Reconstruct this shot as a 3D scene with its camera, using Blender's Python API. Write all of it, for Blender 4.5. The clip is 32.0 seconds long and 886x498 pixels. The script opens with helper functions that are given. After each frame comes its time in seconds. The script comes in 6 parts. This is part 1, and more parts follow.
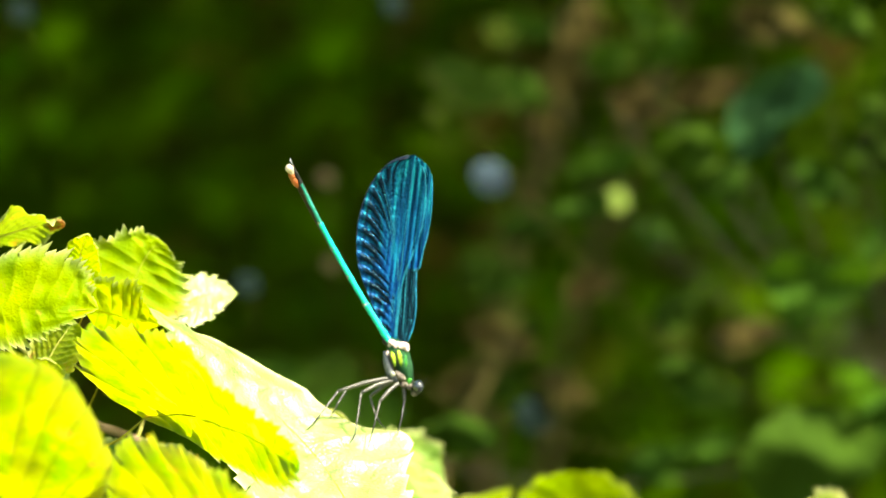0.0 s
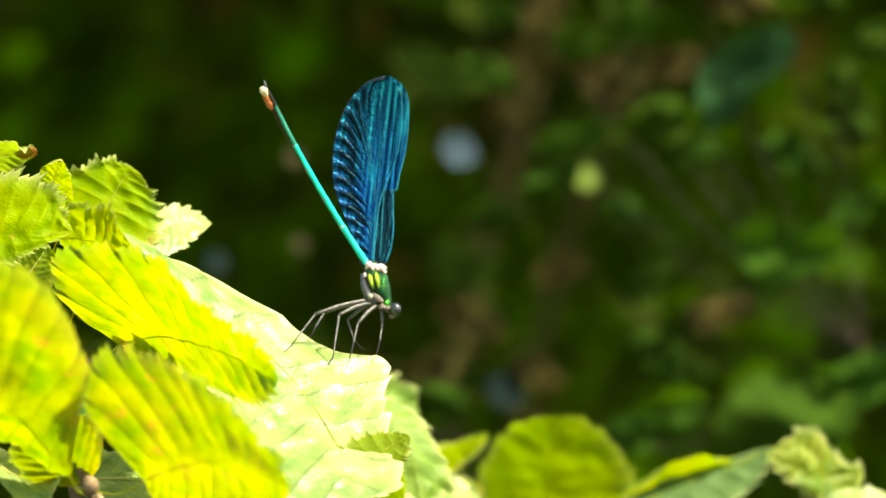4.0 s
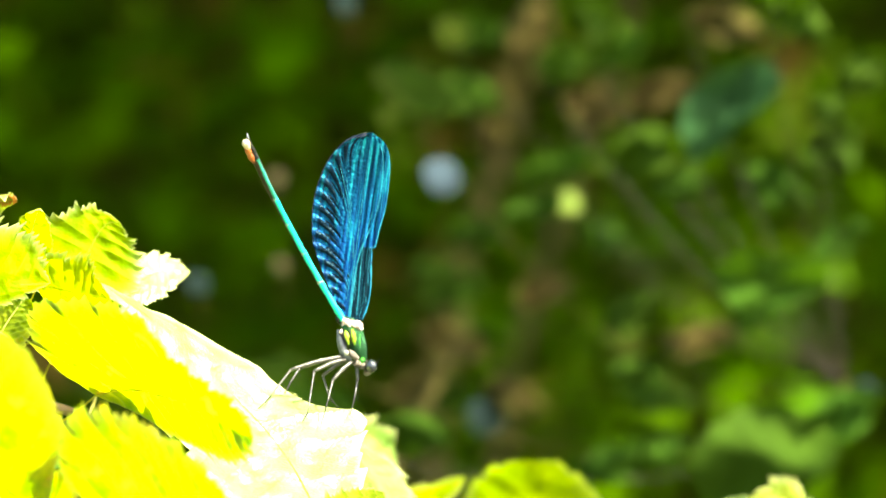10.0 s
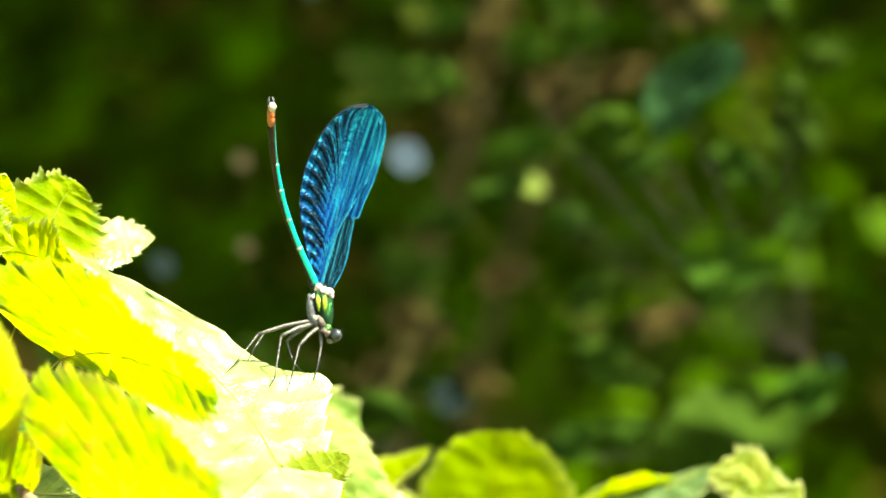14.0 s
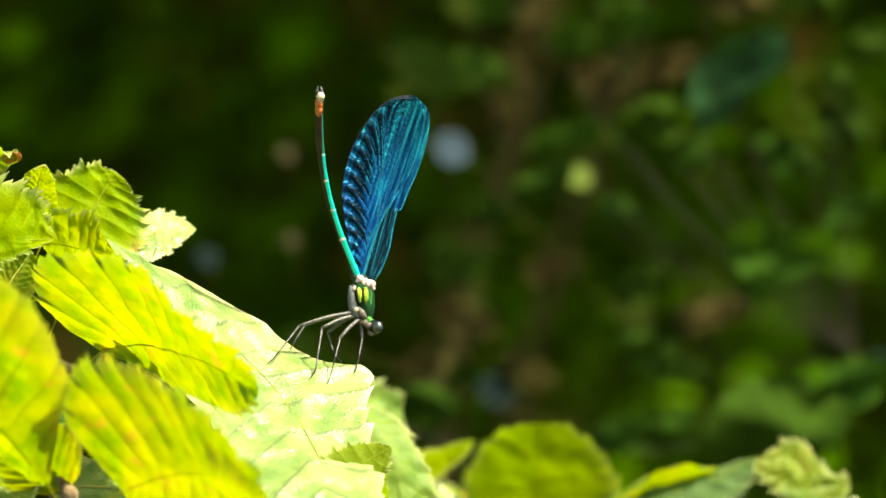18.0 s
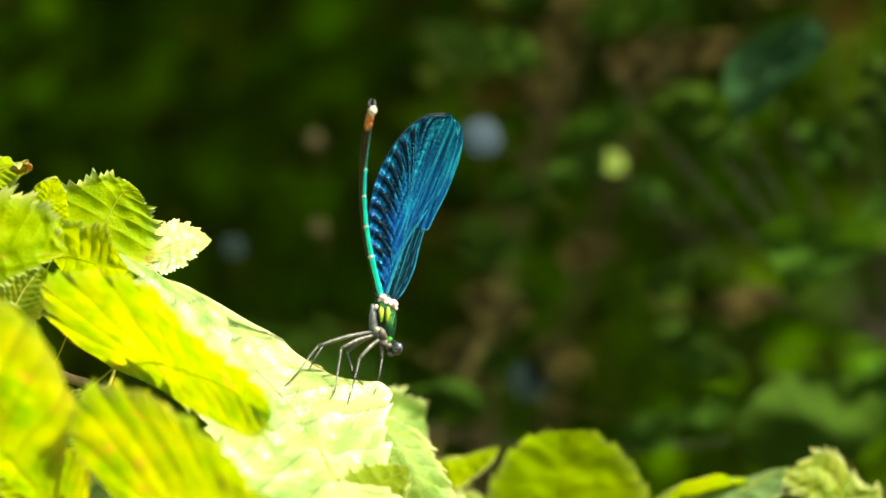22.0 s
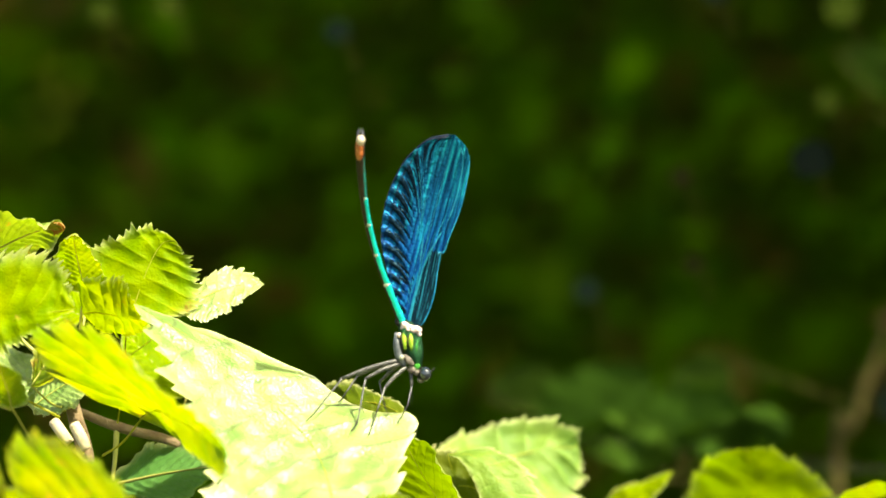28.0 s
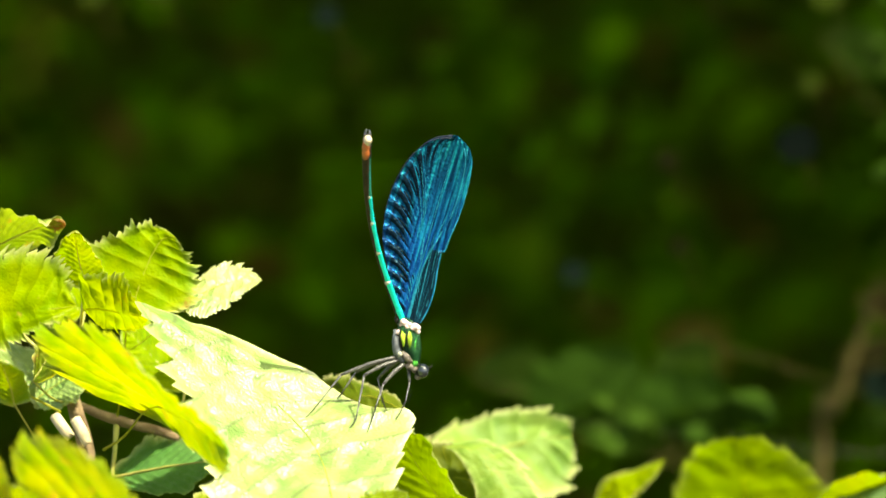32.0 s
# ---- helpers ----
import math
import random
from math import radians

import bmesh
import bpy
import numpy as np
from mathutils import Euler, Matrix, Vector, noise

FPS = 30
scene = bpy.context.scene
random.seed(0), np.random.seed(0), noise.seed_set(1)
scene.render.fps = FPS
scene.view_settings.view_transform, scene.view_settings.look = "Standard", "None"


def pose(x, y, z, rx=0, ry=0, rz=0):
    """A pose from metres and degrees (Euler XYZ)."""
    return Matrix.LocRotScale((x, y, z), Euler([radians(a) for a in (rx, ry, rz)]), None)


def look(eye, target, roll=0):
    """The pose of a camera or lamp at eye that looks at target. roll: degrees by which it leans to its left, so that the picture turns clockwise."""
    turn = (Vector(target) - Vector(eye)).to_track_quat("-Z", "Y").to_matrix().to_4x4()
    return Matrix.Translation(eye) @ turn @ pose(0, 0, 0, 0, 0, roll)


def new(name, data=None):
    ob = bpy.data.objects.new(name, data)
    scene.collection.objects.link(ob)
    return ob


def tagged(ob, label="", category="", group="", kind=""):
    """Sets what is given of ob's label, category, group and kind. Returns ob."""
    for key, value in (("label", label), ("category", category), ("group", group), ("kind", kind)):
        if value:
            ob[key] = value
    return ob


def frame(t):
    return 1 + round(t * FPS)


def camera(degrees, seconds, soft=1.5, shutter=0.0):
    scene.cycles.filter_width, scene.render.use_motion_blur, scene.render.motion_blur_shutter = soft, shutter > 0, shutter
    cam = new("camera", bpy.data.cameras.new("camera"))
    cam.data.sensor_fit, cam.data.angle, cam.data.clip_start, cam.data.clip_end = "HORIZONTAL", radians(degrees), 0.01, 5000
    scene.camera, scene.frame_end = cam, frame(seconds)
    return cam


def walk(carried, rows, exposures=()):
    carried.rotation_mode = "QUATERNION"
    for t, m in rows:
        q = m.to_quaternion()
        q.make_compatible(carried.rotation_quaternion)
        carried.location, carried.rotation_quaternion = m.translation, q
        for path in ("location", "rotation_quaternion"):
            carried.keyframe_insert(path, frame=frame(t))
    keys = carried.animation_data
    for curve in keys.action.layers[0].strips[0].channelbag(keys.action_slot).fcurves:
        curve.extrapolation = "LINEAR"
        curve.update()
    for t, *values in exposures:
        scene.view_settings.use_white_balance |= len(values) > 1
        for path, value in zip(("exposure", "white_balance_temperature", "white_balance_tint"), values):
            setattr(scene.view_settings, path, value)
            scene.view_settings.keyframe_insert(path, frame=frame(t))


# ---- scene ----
# ---- the camera and its path ----
MM = 0.001
cam = camera(8.97, 32.0, soft=1.5, shutter=0.4)
cam.data.dof.use_dof = True
cam.data.dof.focus_distance = 0.962
cam.data.dof.aperture_fstop = 15.0
PATH = [
    (0, (0.01533, -0.97567, 0.11637), (0.00588, 0.02071, 0.03179), -0.09),
    (0.5, (0.00992, -0.97416, 0.11646), (0.00687, 0.02203, 0.02919), -0.17),
    (1, (0.01712, -0.97317, 0.11320), (0.00903, 0.02298, 0.02595), -0.41),
    (1.5, (0.03190, -0.97833, 0.11056), (0.01110, 0.01761, 0.02304), -0.59),
    (2, (0.02610, -0.97600, 0.10852), (0.01163, 0.01996, 0.01988), -0.46),
    (2.5, (0.01931, -0.97538, 0.09527), (0.01143, 0.02153, 0.01706), -0.46),
    (3, (0.01950, -0.97675, 0.09256), (0.01153, 0.02033, 0.01666), -0.39),
    (3.5, (0.02109, -0.97668, 0.08971), (0.01235, 0.02073, 0.01832), -0.45),
    (4, (0.01060, -0.97201, 0.07831), (0.01016, 0.02620, 0.01850), -0.76),
    (4.5, (-0.00043, -0.96752, 0.07629), (0.00457, 0.03088, 0.02003), -0.85),
    (6.5, (-0.00219, -0.95482, 0.08998), (0.00318, 0.04298, 0.02392), -0.12),
    (7, (0.01430, -0.95981, 0.09952), (0.00677, 0.03737, 0.02489), 0.04),
    (7.5, (0.02024, -0.96240, 0.09638), (0.01263, 0.03510, 0.02605), -0.13),
    (8, (0.02402, -0.96312, 0.09448), (0.01679, 0.03456, 0.02692), -0.14),
    (8.5, (0.02680, -0.96863, 0.09114), (0.01734, 0.02924, 0.02664), -0.27),
    (9, (0.02011, -0.96983, 0.09548), (0.01421, 0.02781, 0.02703), -0.32),
    (9.5, (0.01225, -0.96551, 0.10161), (0.01187, 0.03184, 0.02896), 0.02),
    (10, (0.01268, -0.97009, 0.09967), (0.01391, 0.02731, 0.02763), 0.19),
    (10.5, (0.02387, -0.97254, 0.08395), (0.01688, 0.02553, 0.02227), -0.29),
    (11, (0.02346, -0.97115, 0.08864), (0.01556, 0.02669, 0.02337), -0.05),
    (11.5, (0.01695, -0.97202, 0.08521), (0.01307, 0.02618, 0.02542), -0.20),
    (12, (0.00219, -0.96596, 0.08850), (0.00991, 0.03203, 0.02545), 0.13),
    (12.5, (0.00042, -0.97146, 0.08346), (0.00943, 0.02671, 0.02374), -0.10),
    (13, (0.00831, -0.97320, 0.08735), (0.01325, 0.02476, 0.02379), 0.03),
    (13.5, (0.02061, -0.97362, 0.08883), (0.01861, 0.02422, 0.02308), 0.23),
    (14, (0.01308, -0.97205, 0.08738), (0.02022, 0.02576, 0.02163), 0.05),
    (14.5, (-0.00000, -0.96744, 0.08856), (0.01774, 0.03012, 0.02100), 0.08),
    (16.5, (0.00188, -0.96286, 0.08495), (0.01265, 0.03509, 0.02188), -0.25),
    (17, (-0.00251, -0.96158, 0.08538), (0.01389, 0.03613, 0.01983), 0.16),
    (17.5, (0.01134, -0.96858, 0.08629), (0.01572, 0.02904, 0.01749), 0.18),
    (18, (0.01552, -0.96819, 0.08626), (0.01274, 0.02959, 0.01981), -0.10),
    (18.5, (0.00903, -0.96252, 0.09385), (0.00725, 0.03495, 0.02277), 0.14),
    (19, (0.00449, -0.95999, 0.09998), (0.00498, 0.03680, 0.01987), 0.30),
    (19.5, (0.01187, -0.96032, 0.09623), (0.00428, 0.03659, 0.01804), -0.12),
    (20, (0.01156, -0.95287, 0.10190), (0.00379, 0.04376, 0.02028), 0.10),
    (20.5, (0.00324, -0.94691, 0.09691), (0.00418, 0.05015, 0.02034), 0.09),
    (21, (-0.00558, -0.93972, 0.09654), (0.00378, 0.05718, 0.01847), 0.08),
    (21.5, (0.00494, -0.93821, 0.09844), (0.00714, 0.05863, 0.01892), 0.16),
    (22, (0.02216, -0.94298, 0.10155), (0.00864, 0.05358, 0.01978), -0.01),
    (22.5, (0.06500, -0.95539, 0.09179), (0.00275, 0.04016, 0.02096), -1.06),
    (23, (0.10264, -0.94707, 0.08708), (-0.00551, 0.04499, 0.02288), -2.22),
    (23.5, (0.12976, -0.92555, 0.07897), (-0.00877, 0.06320, 0.02245), -3.38),
    (24, (0.16350, -0.93091, 0.07932), (-0.00882, 0.05266, 0.02549), -3.66),
    (24.5, (0.19719, -0.92847, 0.09511), (-0.01789, 0.04601, 0.03092), -3.94),
    (26.5, (0.24421, -0.90425, 0.08469), (-0.01648, 0.05944, 0.02686), -5.47),
    (27, (0.25710, -0.90520, 0.07362), (-0.01166, 0.05686, 0.02648), -5.77),
    (27.5, (0.24873, -0.90493, 0.07799), (-0.00836, 0.05995, 0.02401), -5.54),
    (28, (0.25029, -0.90812, 0.08005), (-0.00765, 0.05650, 0.02543), -5.59),
    (28.5, (0.24871, -0.91123, 0.08193), (-0.00911, 0.05348, 0.02849), -5.72),
    (29, (0.25246, -0.91118, 0.08470), (-0.00947, 0.05242, 0.03115), -6.07),
    (29.5, (0.26073, -0.91331, 0.09667), (-0.00963, 0.04735, 0.03317), -5.96),
    (30, (0.26416, -0.91280, 0.09734), (-0.01115, 0.04635, 0.03229), -5.99),
    (30.5, (0.23905, -0.92124, 0.09167), (-0.00799, 0.04553, 0.02579), -5.51),
    (31, (0.24241, -0.92396, 0.07879), (-0.00340, 0.04348, 0.01835), -5.35),
    (31.5, (0.25376, -0.91855, 0.08549), (-0.00203, 0.04579, 0.01749), -5.40),
    (32, (0.24815, -0.91971, 0.09136), (-0.00404, 0.04569, 0.02508), -5.57),
]
EXPOSURE = [
    (0, 2.20, 8000, -6), (1, 2.20, 8000, -6), (2, 2.00, 8000, -6), (3, 1.40, 8000, -6), (4, 1.75, 8000, -6),
    (4.5, 1.70, 8000, -6), (6.5, 1.70, 8000, -6), (7, 1.70, 8000, -6), (7.5, 2.32, 8000, -6), (8, 2.72, 8000, -6),
    (9, 2.72, 8000, -6), (10, 2.82, 8000, -6), (11, 2.42, 8000, -6), (12, 2.32, 8000, -6), (13, 1.95, 8000, -6),
    (14, 2.32, 8000, -6), (16.5, 1.90, 8000, -6), (17, 1.80, 8000, -6), (19, 1.42, 8000, -6), (21, 1.32, 8000, -6),
    (22, 1.72, 8000, -6), (23, 1.34, 8000, -6), (24, 1.60, 8000, -6), (26.5, 1.66, 8000, -6), (27, 1.92, 8000, -6), (28, 1.78, 8000, -6), (29, 2.35, 8000, -6), (30, 2.75, 8000, -6),
    (31, 1.55, 8000, -6), (32, 1.72, 8000, -6),
]
walk(cam, [(t, look(eye, target, roll)) for t, eye, target, roll in PATH], EXPOSURE)

# ---- sky and sun ----
SUN_FROM = Vector((0.54, -0.21, 0.82)).normalized()
world = bpy.data.worlds.new("sky")
scene.world = world
world.use_nodes = True
nt = world.node_tree
sky = nt.nodes.new("ShaderNodeTexSky")
sky.sky_type, sky.sun_disc = "NISHITA", False
sky.air_density, sky.dust_density, sky.ozone_density = 0.8, 4.0, 0.6
sky.sun_elevation = math.asin(SUN_FROM.z)
sky.sun_rotation = math.atan2(SUN_FROM.x, SUN_FROM.y)
nt.nodes["Background"].inputs["Strength"].default_value = 0.14
nt.links.new(sky.outputs[0], nt.nodes["Background"].inputs["Color"])
sun = new("sun", bpy.data.lights.new("sun", "SUN"))
sun.data.energy, sun.data.angle, sun.data.color = 4.2, radians(0.53), (1.0, 0.95, 0.86)
sun.matrix_basis = look(SUN_FROM * 5, (0, 0, 0))


# ---- materials ----
def material(name):
    m = bpy.data.materials.new(name)
    m.use_nodes = True
    return m, m.node_tree.nodes, m.node_tree.links, m.node_tree.nodes["Principled BSDF"]


def node(nodes, kind, **values):
    n = nodes.new(kind)
    for key, value in values.items():
        n.inputs[key].default_value = value
    return n


def ramp(nodes, stops, ease="LINEAR"):
    n = nodes.new("ShaderNodeValToRGB")
    n.color_ramp.interpolation = ease
    els = n.color_ramp.elements
    while len(els) < len(stops):
        els.new(0.5)
    for e, (at, colour) in zip(els, stops):
        e.position, e.color = at, (*colour, 1)
    return n


def maths(nodes, links, op, a, b=0.0):
    n = nodes.new("ShaderNodeMath")
    n.operation = op
    for slot, value in ((0, a), (1, b)):
        if isinstance(value, (int, float)):
            n.inputs[slot].default_value = value
        else:
            links.new(value, n.inputs[slot])
    return n.outputs[0]


def blend(nodes, links, fac, a, b, mode="MIX"):
    n = nodes.new("ShaderNodeMix")
    n.data_type, n.blend_type = "RGBA", mode
    for slot, value in ((0, fac), (6, a), (7, b)):
        if isinstance(value, tuple):
            n.inputs[slot].default_value = (*value, 1)
        elif isinstance(value, (int, float)):
            n.inputs[slot].default_value = value
        else:
            links.new(value, n.inputs[slot])
    return n.outputs[2]


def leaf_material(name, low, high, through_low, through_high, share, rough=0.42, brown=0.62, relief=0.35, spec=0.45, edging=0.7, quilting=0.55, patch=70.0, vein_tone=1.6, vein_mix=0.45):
    """Leaf blade: waxy reflecting side, glowing where light comes through, with veins, yellowing and brown specks."""
    m, nodes, links, bsdf = material(name)
    uv = nodes.new("ShaderNodeUVMap")
    uv.uv_map = "leaf"
    sep = nodes.new("ShaderNodeSeparateXYZ")
    links.new(uv.outputs[0], sep.inputs[0])
    vein = maths(nodes, links, "FRACT", sep.outputs[0])
    vein = maths(nodes, links, "ABSOLUTE", maths(nodes, links, "SUBTRACT", vein, 0.5))
    vein = maths(nodes, links, "MULTIPLY", maths(nodes, links, "SUBTRACT", 0.07, vein), 20.0)
    vein = maths(nodes, links, "MINIMUM", maths(nodes, links, "MAXIMUM", vein, 0.0), 1.0)
    geo = nodes.new("ShaderNodeTexCoord")
    big = node(nodes, "ShaderNodeTexNoise", Scale=patch, Detail=4.0, Roughness=0.65)
    fine = node(nodes, "ShaderNodeTexNoise", Scale=900.0, Detail=4.0, Roughness=0.65)
    cells = node(nodes, "ShaderNodeTexVoronoi", Scale=1100.0)
    cells.feature = "DISTANCE_TO_EDGE"
    quilt = node(nodes, "ShaderNodeTexVoronoi", Scale=210.0)
    quilt.feature = "SMOOTH_F1"
    for n in (big, fine, cells, quilt):
        links.new(geo.outputs["Object"], n.inputs["Vector"])
    mottle = ramp(nodes, [(0.32, (0, 0, 0)), (0.7, (1, 1, 1))])
    links.new(big.outputs[0], mottle.inputs[0])
    colour = blend(nodes, links, mottle.outputs[0], low, high)
    glow = blend(nodes, links, mottle.outputs[0], through_low, through_high)
    info = nodes.new("ShaderNodeObjectInfo")
    tone = node(nodes, "ShaderNodeHueSaturation", Saturation=1.0)
    links.new(maths(nodes, links, "ADD", maths(nodes, links, "MULTIPLY", info.outputs["Random"], 0.022), 0.489), tone.inputs["Hue"])
    links.new(colour, tone.inputs["Color"])
    colour = blend(nodes, links, maths(nodes, links, "MULTIPLY", vein, vein_mix), tone.outputs[0], tuple(min(1, c * vein_tone + 0.004) for c in high))
    glow = blend(nodes, links, maths(nodes, links, "MULTIPLY", vein, 0.6), glow, tuple(c * 0.35 for c in through_low))
    speck = node(nodes, "ShaderNodeTexNoise", Scale=160.0, Detail=5.0, Roughness=0.7)
    links.new(geo.outputs["Object"], speck.inputs["Vector"])
    spots = ramp(nodes, [(brown, (0, 0, 0)), (brown + 0.07, (1, 1, 1))])
    links.new(speck.outputs[0], spots.inputs[0])
    # pale dry margin, whitened further to stand for sunlit rims
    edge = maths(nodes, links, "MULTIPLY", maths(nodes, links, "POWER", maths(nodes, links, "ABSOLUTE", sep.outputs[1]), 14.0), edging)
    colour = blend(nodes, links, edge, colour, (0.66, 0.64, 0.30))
    colour = blend(nodes, links, maths(nodes, links, "MULTIPLY", spots.outputs[0], 0.6), colour, (0.33, 0.17, 0.04))
    glow = blend(nodes, links, maths(nodes, links, "MULTIPLY", spots.outputs[0], 0.75), glow, (0.55, 0.26, 0.02))
    links.new(colour, bsdf.inputs["Base Color"])
    bsdf.inputs["Roughness"].default_value = rough
    bsdf.inputs["Specular IOR Level"].default_value = spec
    bump = node(nodes, "ShaderNodeBump", Strength=relief, Distance=0.0003)
    tex = maths(nodes, links, "ADD", maths(nodes, links, "MULTIPLY", cells.outputs["Distance"], 1.2), fine.outputs[0])
    links.new(tex, bump.inputs["Height"])
    soft = node(nodes, "ShaderNodeBump", Strength=quilting, Distance=0.0012)
    links.new(quilt.outputs["Distance"], soft.inputs["Height"])
    links.new(soft.outputs[0], bump.inputs["Normal"])
    links.new(bump.outputs[0], bsdf.inputs["Normal"])
    trans = nodes.new("ShaderNodeBsdfTranslucent")
    links.new(glow, trans.inputs["Color"])
    links.new(bump.outputs[0], trans.inputs["Normal"])
    mix = nodes.new("ShaderNodeMixShader")
    mix.inputs[0].default_value = share
    links.new(bsdf.outputs[0], mix.inputs[1])
    links.new(trans.outputs[0], mix.inputs[2])
    links.new(mix.outputs[0], nodes["Material Output"].inputs["Surface"])
    return m


def plain_material(name, a, b, scale, rough, metal=0.0, bump=0.2, spec=0.5, coat=0.0):
    m, nodes, links, bsdf = material(name)
    geo = nodes.new("ShaderNodeTexCoord")
    n1 = node(nodes, "ShaderNodeTexNoise", Scale=scale, Detail=4.0, Roughness=0.6)
    n2 = node(nodes, "ShaderNodeTexNoise", Scale=scale * 9, Detail=3.0, Roughness=0.6)
    r = ramp(nodes, [(0.33, a), (0.68, b)])
    for n in (n1, n2):
        links.new(geo.outputs["Object"], n.inputs["Vector"])
    links.new(n1.outputs[0], r.inputs[0])
    links.new(r.outputs[0], bsdf.inputs["Base Color"])
    bsdf.inputs["Roughness"].default_value = rough
    bsdf.inputs["Metallic"].default_value = metal
    bsdf.inputs["Specular IOR Level"].default_value = spec
    bsdf.inputs["Coat Weight"].default_value = coat
    bp = node(nodes, "ShaderNodeBump", Strength=bump, Distance=0.5 / scale)
    links.new(n2.outputs[0], bp.inputs["Height"])
    links.new(bp.outputs[0], bsdf.inputs["Normal"])
    return m


def foliage_material(name, stops, share):
    """Mass of small leaves: tone from leaf to leaf."""
    m, nodes, links, bsdf = material(name)
    geo = nodes.new("ShaderNodeNewGeometry")
    r = ramp(nodes, stops)
    links.new(geo.outputs["Random Per Island"], r.inputs[0])
    tc = nodes.new("ShaderNodeTexCoord")
    n1 = node(nodes, "ShaderNodeTexNoise", Scale=60.0, Detail=3.0)
    links.new(tc.outputs["Object"], n1.inputs["Vector"])
    col = blend(nodes, links, maths(nodes, links, "MULTIPLY", n1.outputs[0], 0.5), r.outputs[0], tuple(c * 0.5 for c in stops[0][1]))
    links.new(col, bsdf.inputs["Base Color"])
    bsdf.inputs["Roughness"].default_value = 0.6
    bsdf.inputs["Specular IOR Level"].default_value = 0.04
    trans = nodes.new("ShaderNodeBsdfTranslucent")
    links.new(col, trans.inputs["Color"])
    mix = nodes.new("ShaderNodeMixShader")
    mix.inputs[0].default_value = share
    links.new(bsdf.outputs[0], mix.inputs[1])
    links.new(trans.outputs[0], mix.inputs[2])
    links.new(mix.outputs[0], nodes["Material Output"].inputs["Surface"])
    return m


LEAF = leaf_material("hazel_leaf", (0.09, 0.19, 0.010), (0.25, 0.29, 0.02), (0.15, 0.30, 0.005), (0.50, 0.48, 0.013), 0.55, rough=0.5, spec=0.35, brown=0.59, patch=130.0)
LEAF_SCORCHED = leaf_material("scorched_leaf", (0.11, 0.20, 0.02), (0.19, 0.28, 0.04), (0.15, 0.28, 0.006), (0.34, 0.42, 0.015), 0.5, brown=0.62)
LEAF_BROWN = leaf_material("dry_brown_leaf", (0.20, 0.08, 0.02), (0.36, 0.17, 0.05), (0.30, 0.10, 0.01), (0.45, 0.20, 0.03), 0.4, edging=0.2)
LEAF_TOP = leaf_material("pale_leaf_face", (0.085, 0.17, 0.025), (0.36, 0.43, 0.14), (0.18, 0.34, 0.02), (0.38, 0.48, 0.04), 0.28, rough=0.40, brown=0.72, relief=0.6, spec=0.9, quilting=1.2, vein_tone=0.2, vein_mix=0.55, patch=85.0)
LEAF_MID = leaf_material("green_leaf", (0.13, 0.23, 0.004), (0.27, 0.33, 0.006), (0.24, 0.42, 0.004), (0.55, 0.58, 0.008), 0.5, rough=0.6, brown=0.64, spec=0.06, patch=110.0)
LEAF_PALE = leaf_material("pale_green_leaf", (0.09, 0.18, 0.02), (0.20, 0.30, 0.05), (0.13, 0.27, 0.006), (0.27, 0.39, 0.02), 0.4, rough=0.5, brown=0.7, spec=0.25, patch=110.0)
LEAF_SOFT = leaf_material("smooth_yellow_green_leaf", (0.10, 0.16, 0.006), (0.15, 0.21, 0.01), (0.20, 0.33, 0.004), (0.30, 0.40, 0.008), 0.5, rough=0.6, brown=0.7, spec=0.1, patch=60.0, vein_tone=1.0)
# SHADE, DIM, TEAL: shade put into the leaf colour, since sun reaches them
LEAF_SHADE = leaf_material("painted_shade_leaf", (0.020, 0.048, 0.004), (0.038, 0.085, 0.008), (0.025, 0.07, 0.003), (0.045, 0.10, 0.004), 0.35, rough=0.8, brown=0.8, spec=0.05, edging=0.0)
# greyish leaf face, its colour also lowered to pass for half shade
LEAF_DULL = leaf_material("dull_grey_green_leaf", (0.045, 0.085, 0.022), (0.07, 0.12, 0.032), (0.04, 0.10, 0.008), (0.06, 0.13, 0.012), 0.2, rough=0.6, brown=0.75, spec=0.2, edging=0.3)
LEAF_DIM = leaf_material("painted_deep_shade_leaf", (0.014, 0.032, 0.003), (0.026, 0.056, 0.005), (0.016, 0.045, 0.002), (0.03, 0.065, 0.003), 0.35, rough=0.8, brown=0.8, spec=0.04, edging=0.0)
LEAF_TEAL = leaf_material("blue_green_painted_shade_leaf", (0.014, 0.046, 0.013), (0.025, 0.074, 0.024), (0.014, 0.046, 0.006), (0.028, 0.07, 0.01), 0.25, rough=0.6, brown=0.8, spec=0.15, edging=0.0)
# lighter step of the same painted shade
LEAF_LIT = leaf_material("painted_half_lit_leaf", (0.018, 0.044, 0.002), (0.034, 0.07, 0.004), (0.03, 0.08, 0.002), (0.055, 0.11, 0.003), 0.4, rough=0.7, brown=0.8, spec=0.08, edging=0.0)
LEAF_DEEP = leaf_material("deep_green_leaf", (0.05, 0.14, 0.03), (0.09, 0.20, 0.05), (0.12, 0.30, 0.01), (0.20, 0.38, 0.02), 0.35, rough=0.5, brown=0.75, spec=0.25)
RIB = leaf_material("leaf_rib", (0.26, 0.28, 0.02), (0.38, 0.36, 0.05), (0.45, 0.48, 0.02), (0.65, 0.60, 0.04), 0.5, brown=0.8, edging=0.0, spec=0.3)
STALK = plain_material("leaf_stalk", (0.28, 0.30, 0.05), (0.42, 0.36, 0.10), 300.0, 0.5)
TWIG = plain_material("twig_bark", (0.11, 0.065, 0.03), (0.26, 0.18, 0.10), 260.0, 0.75, bump=0.5)
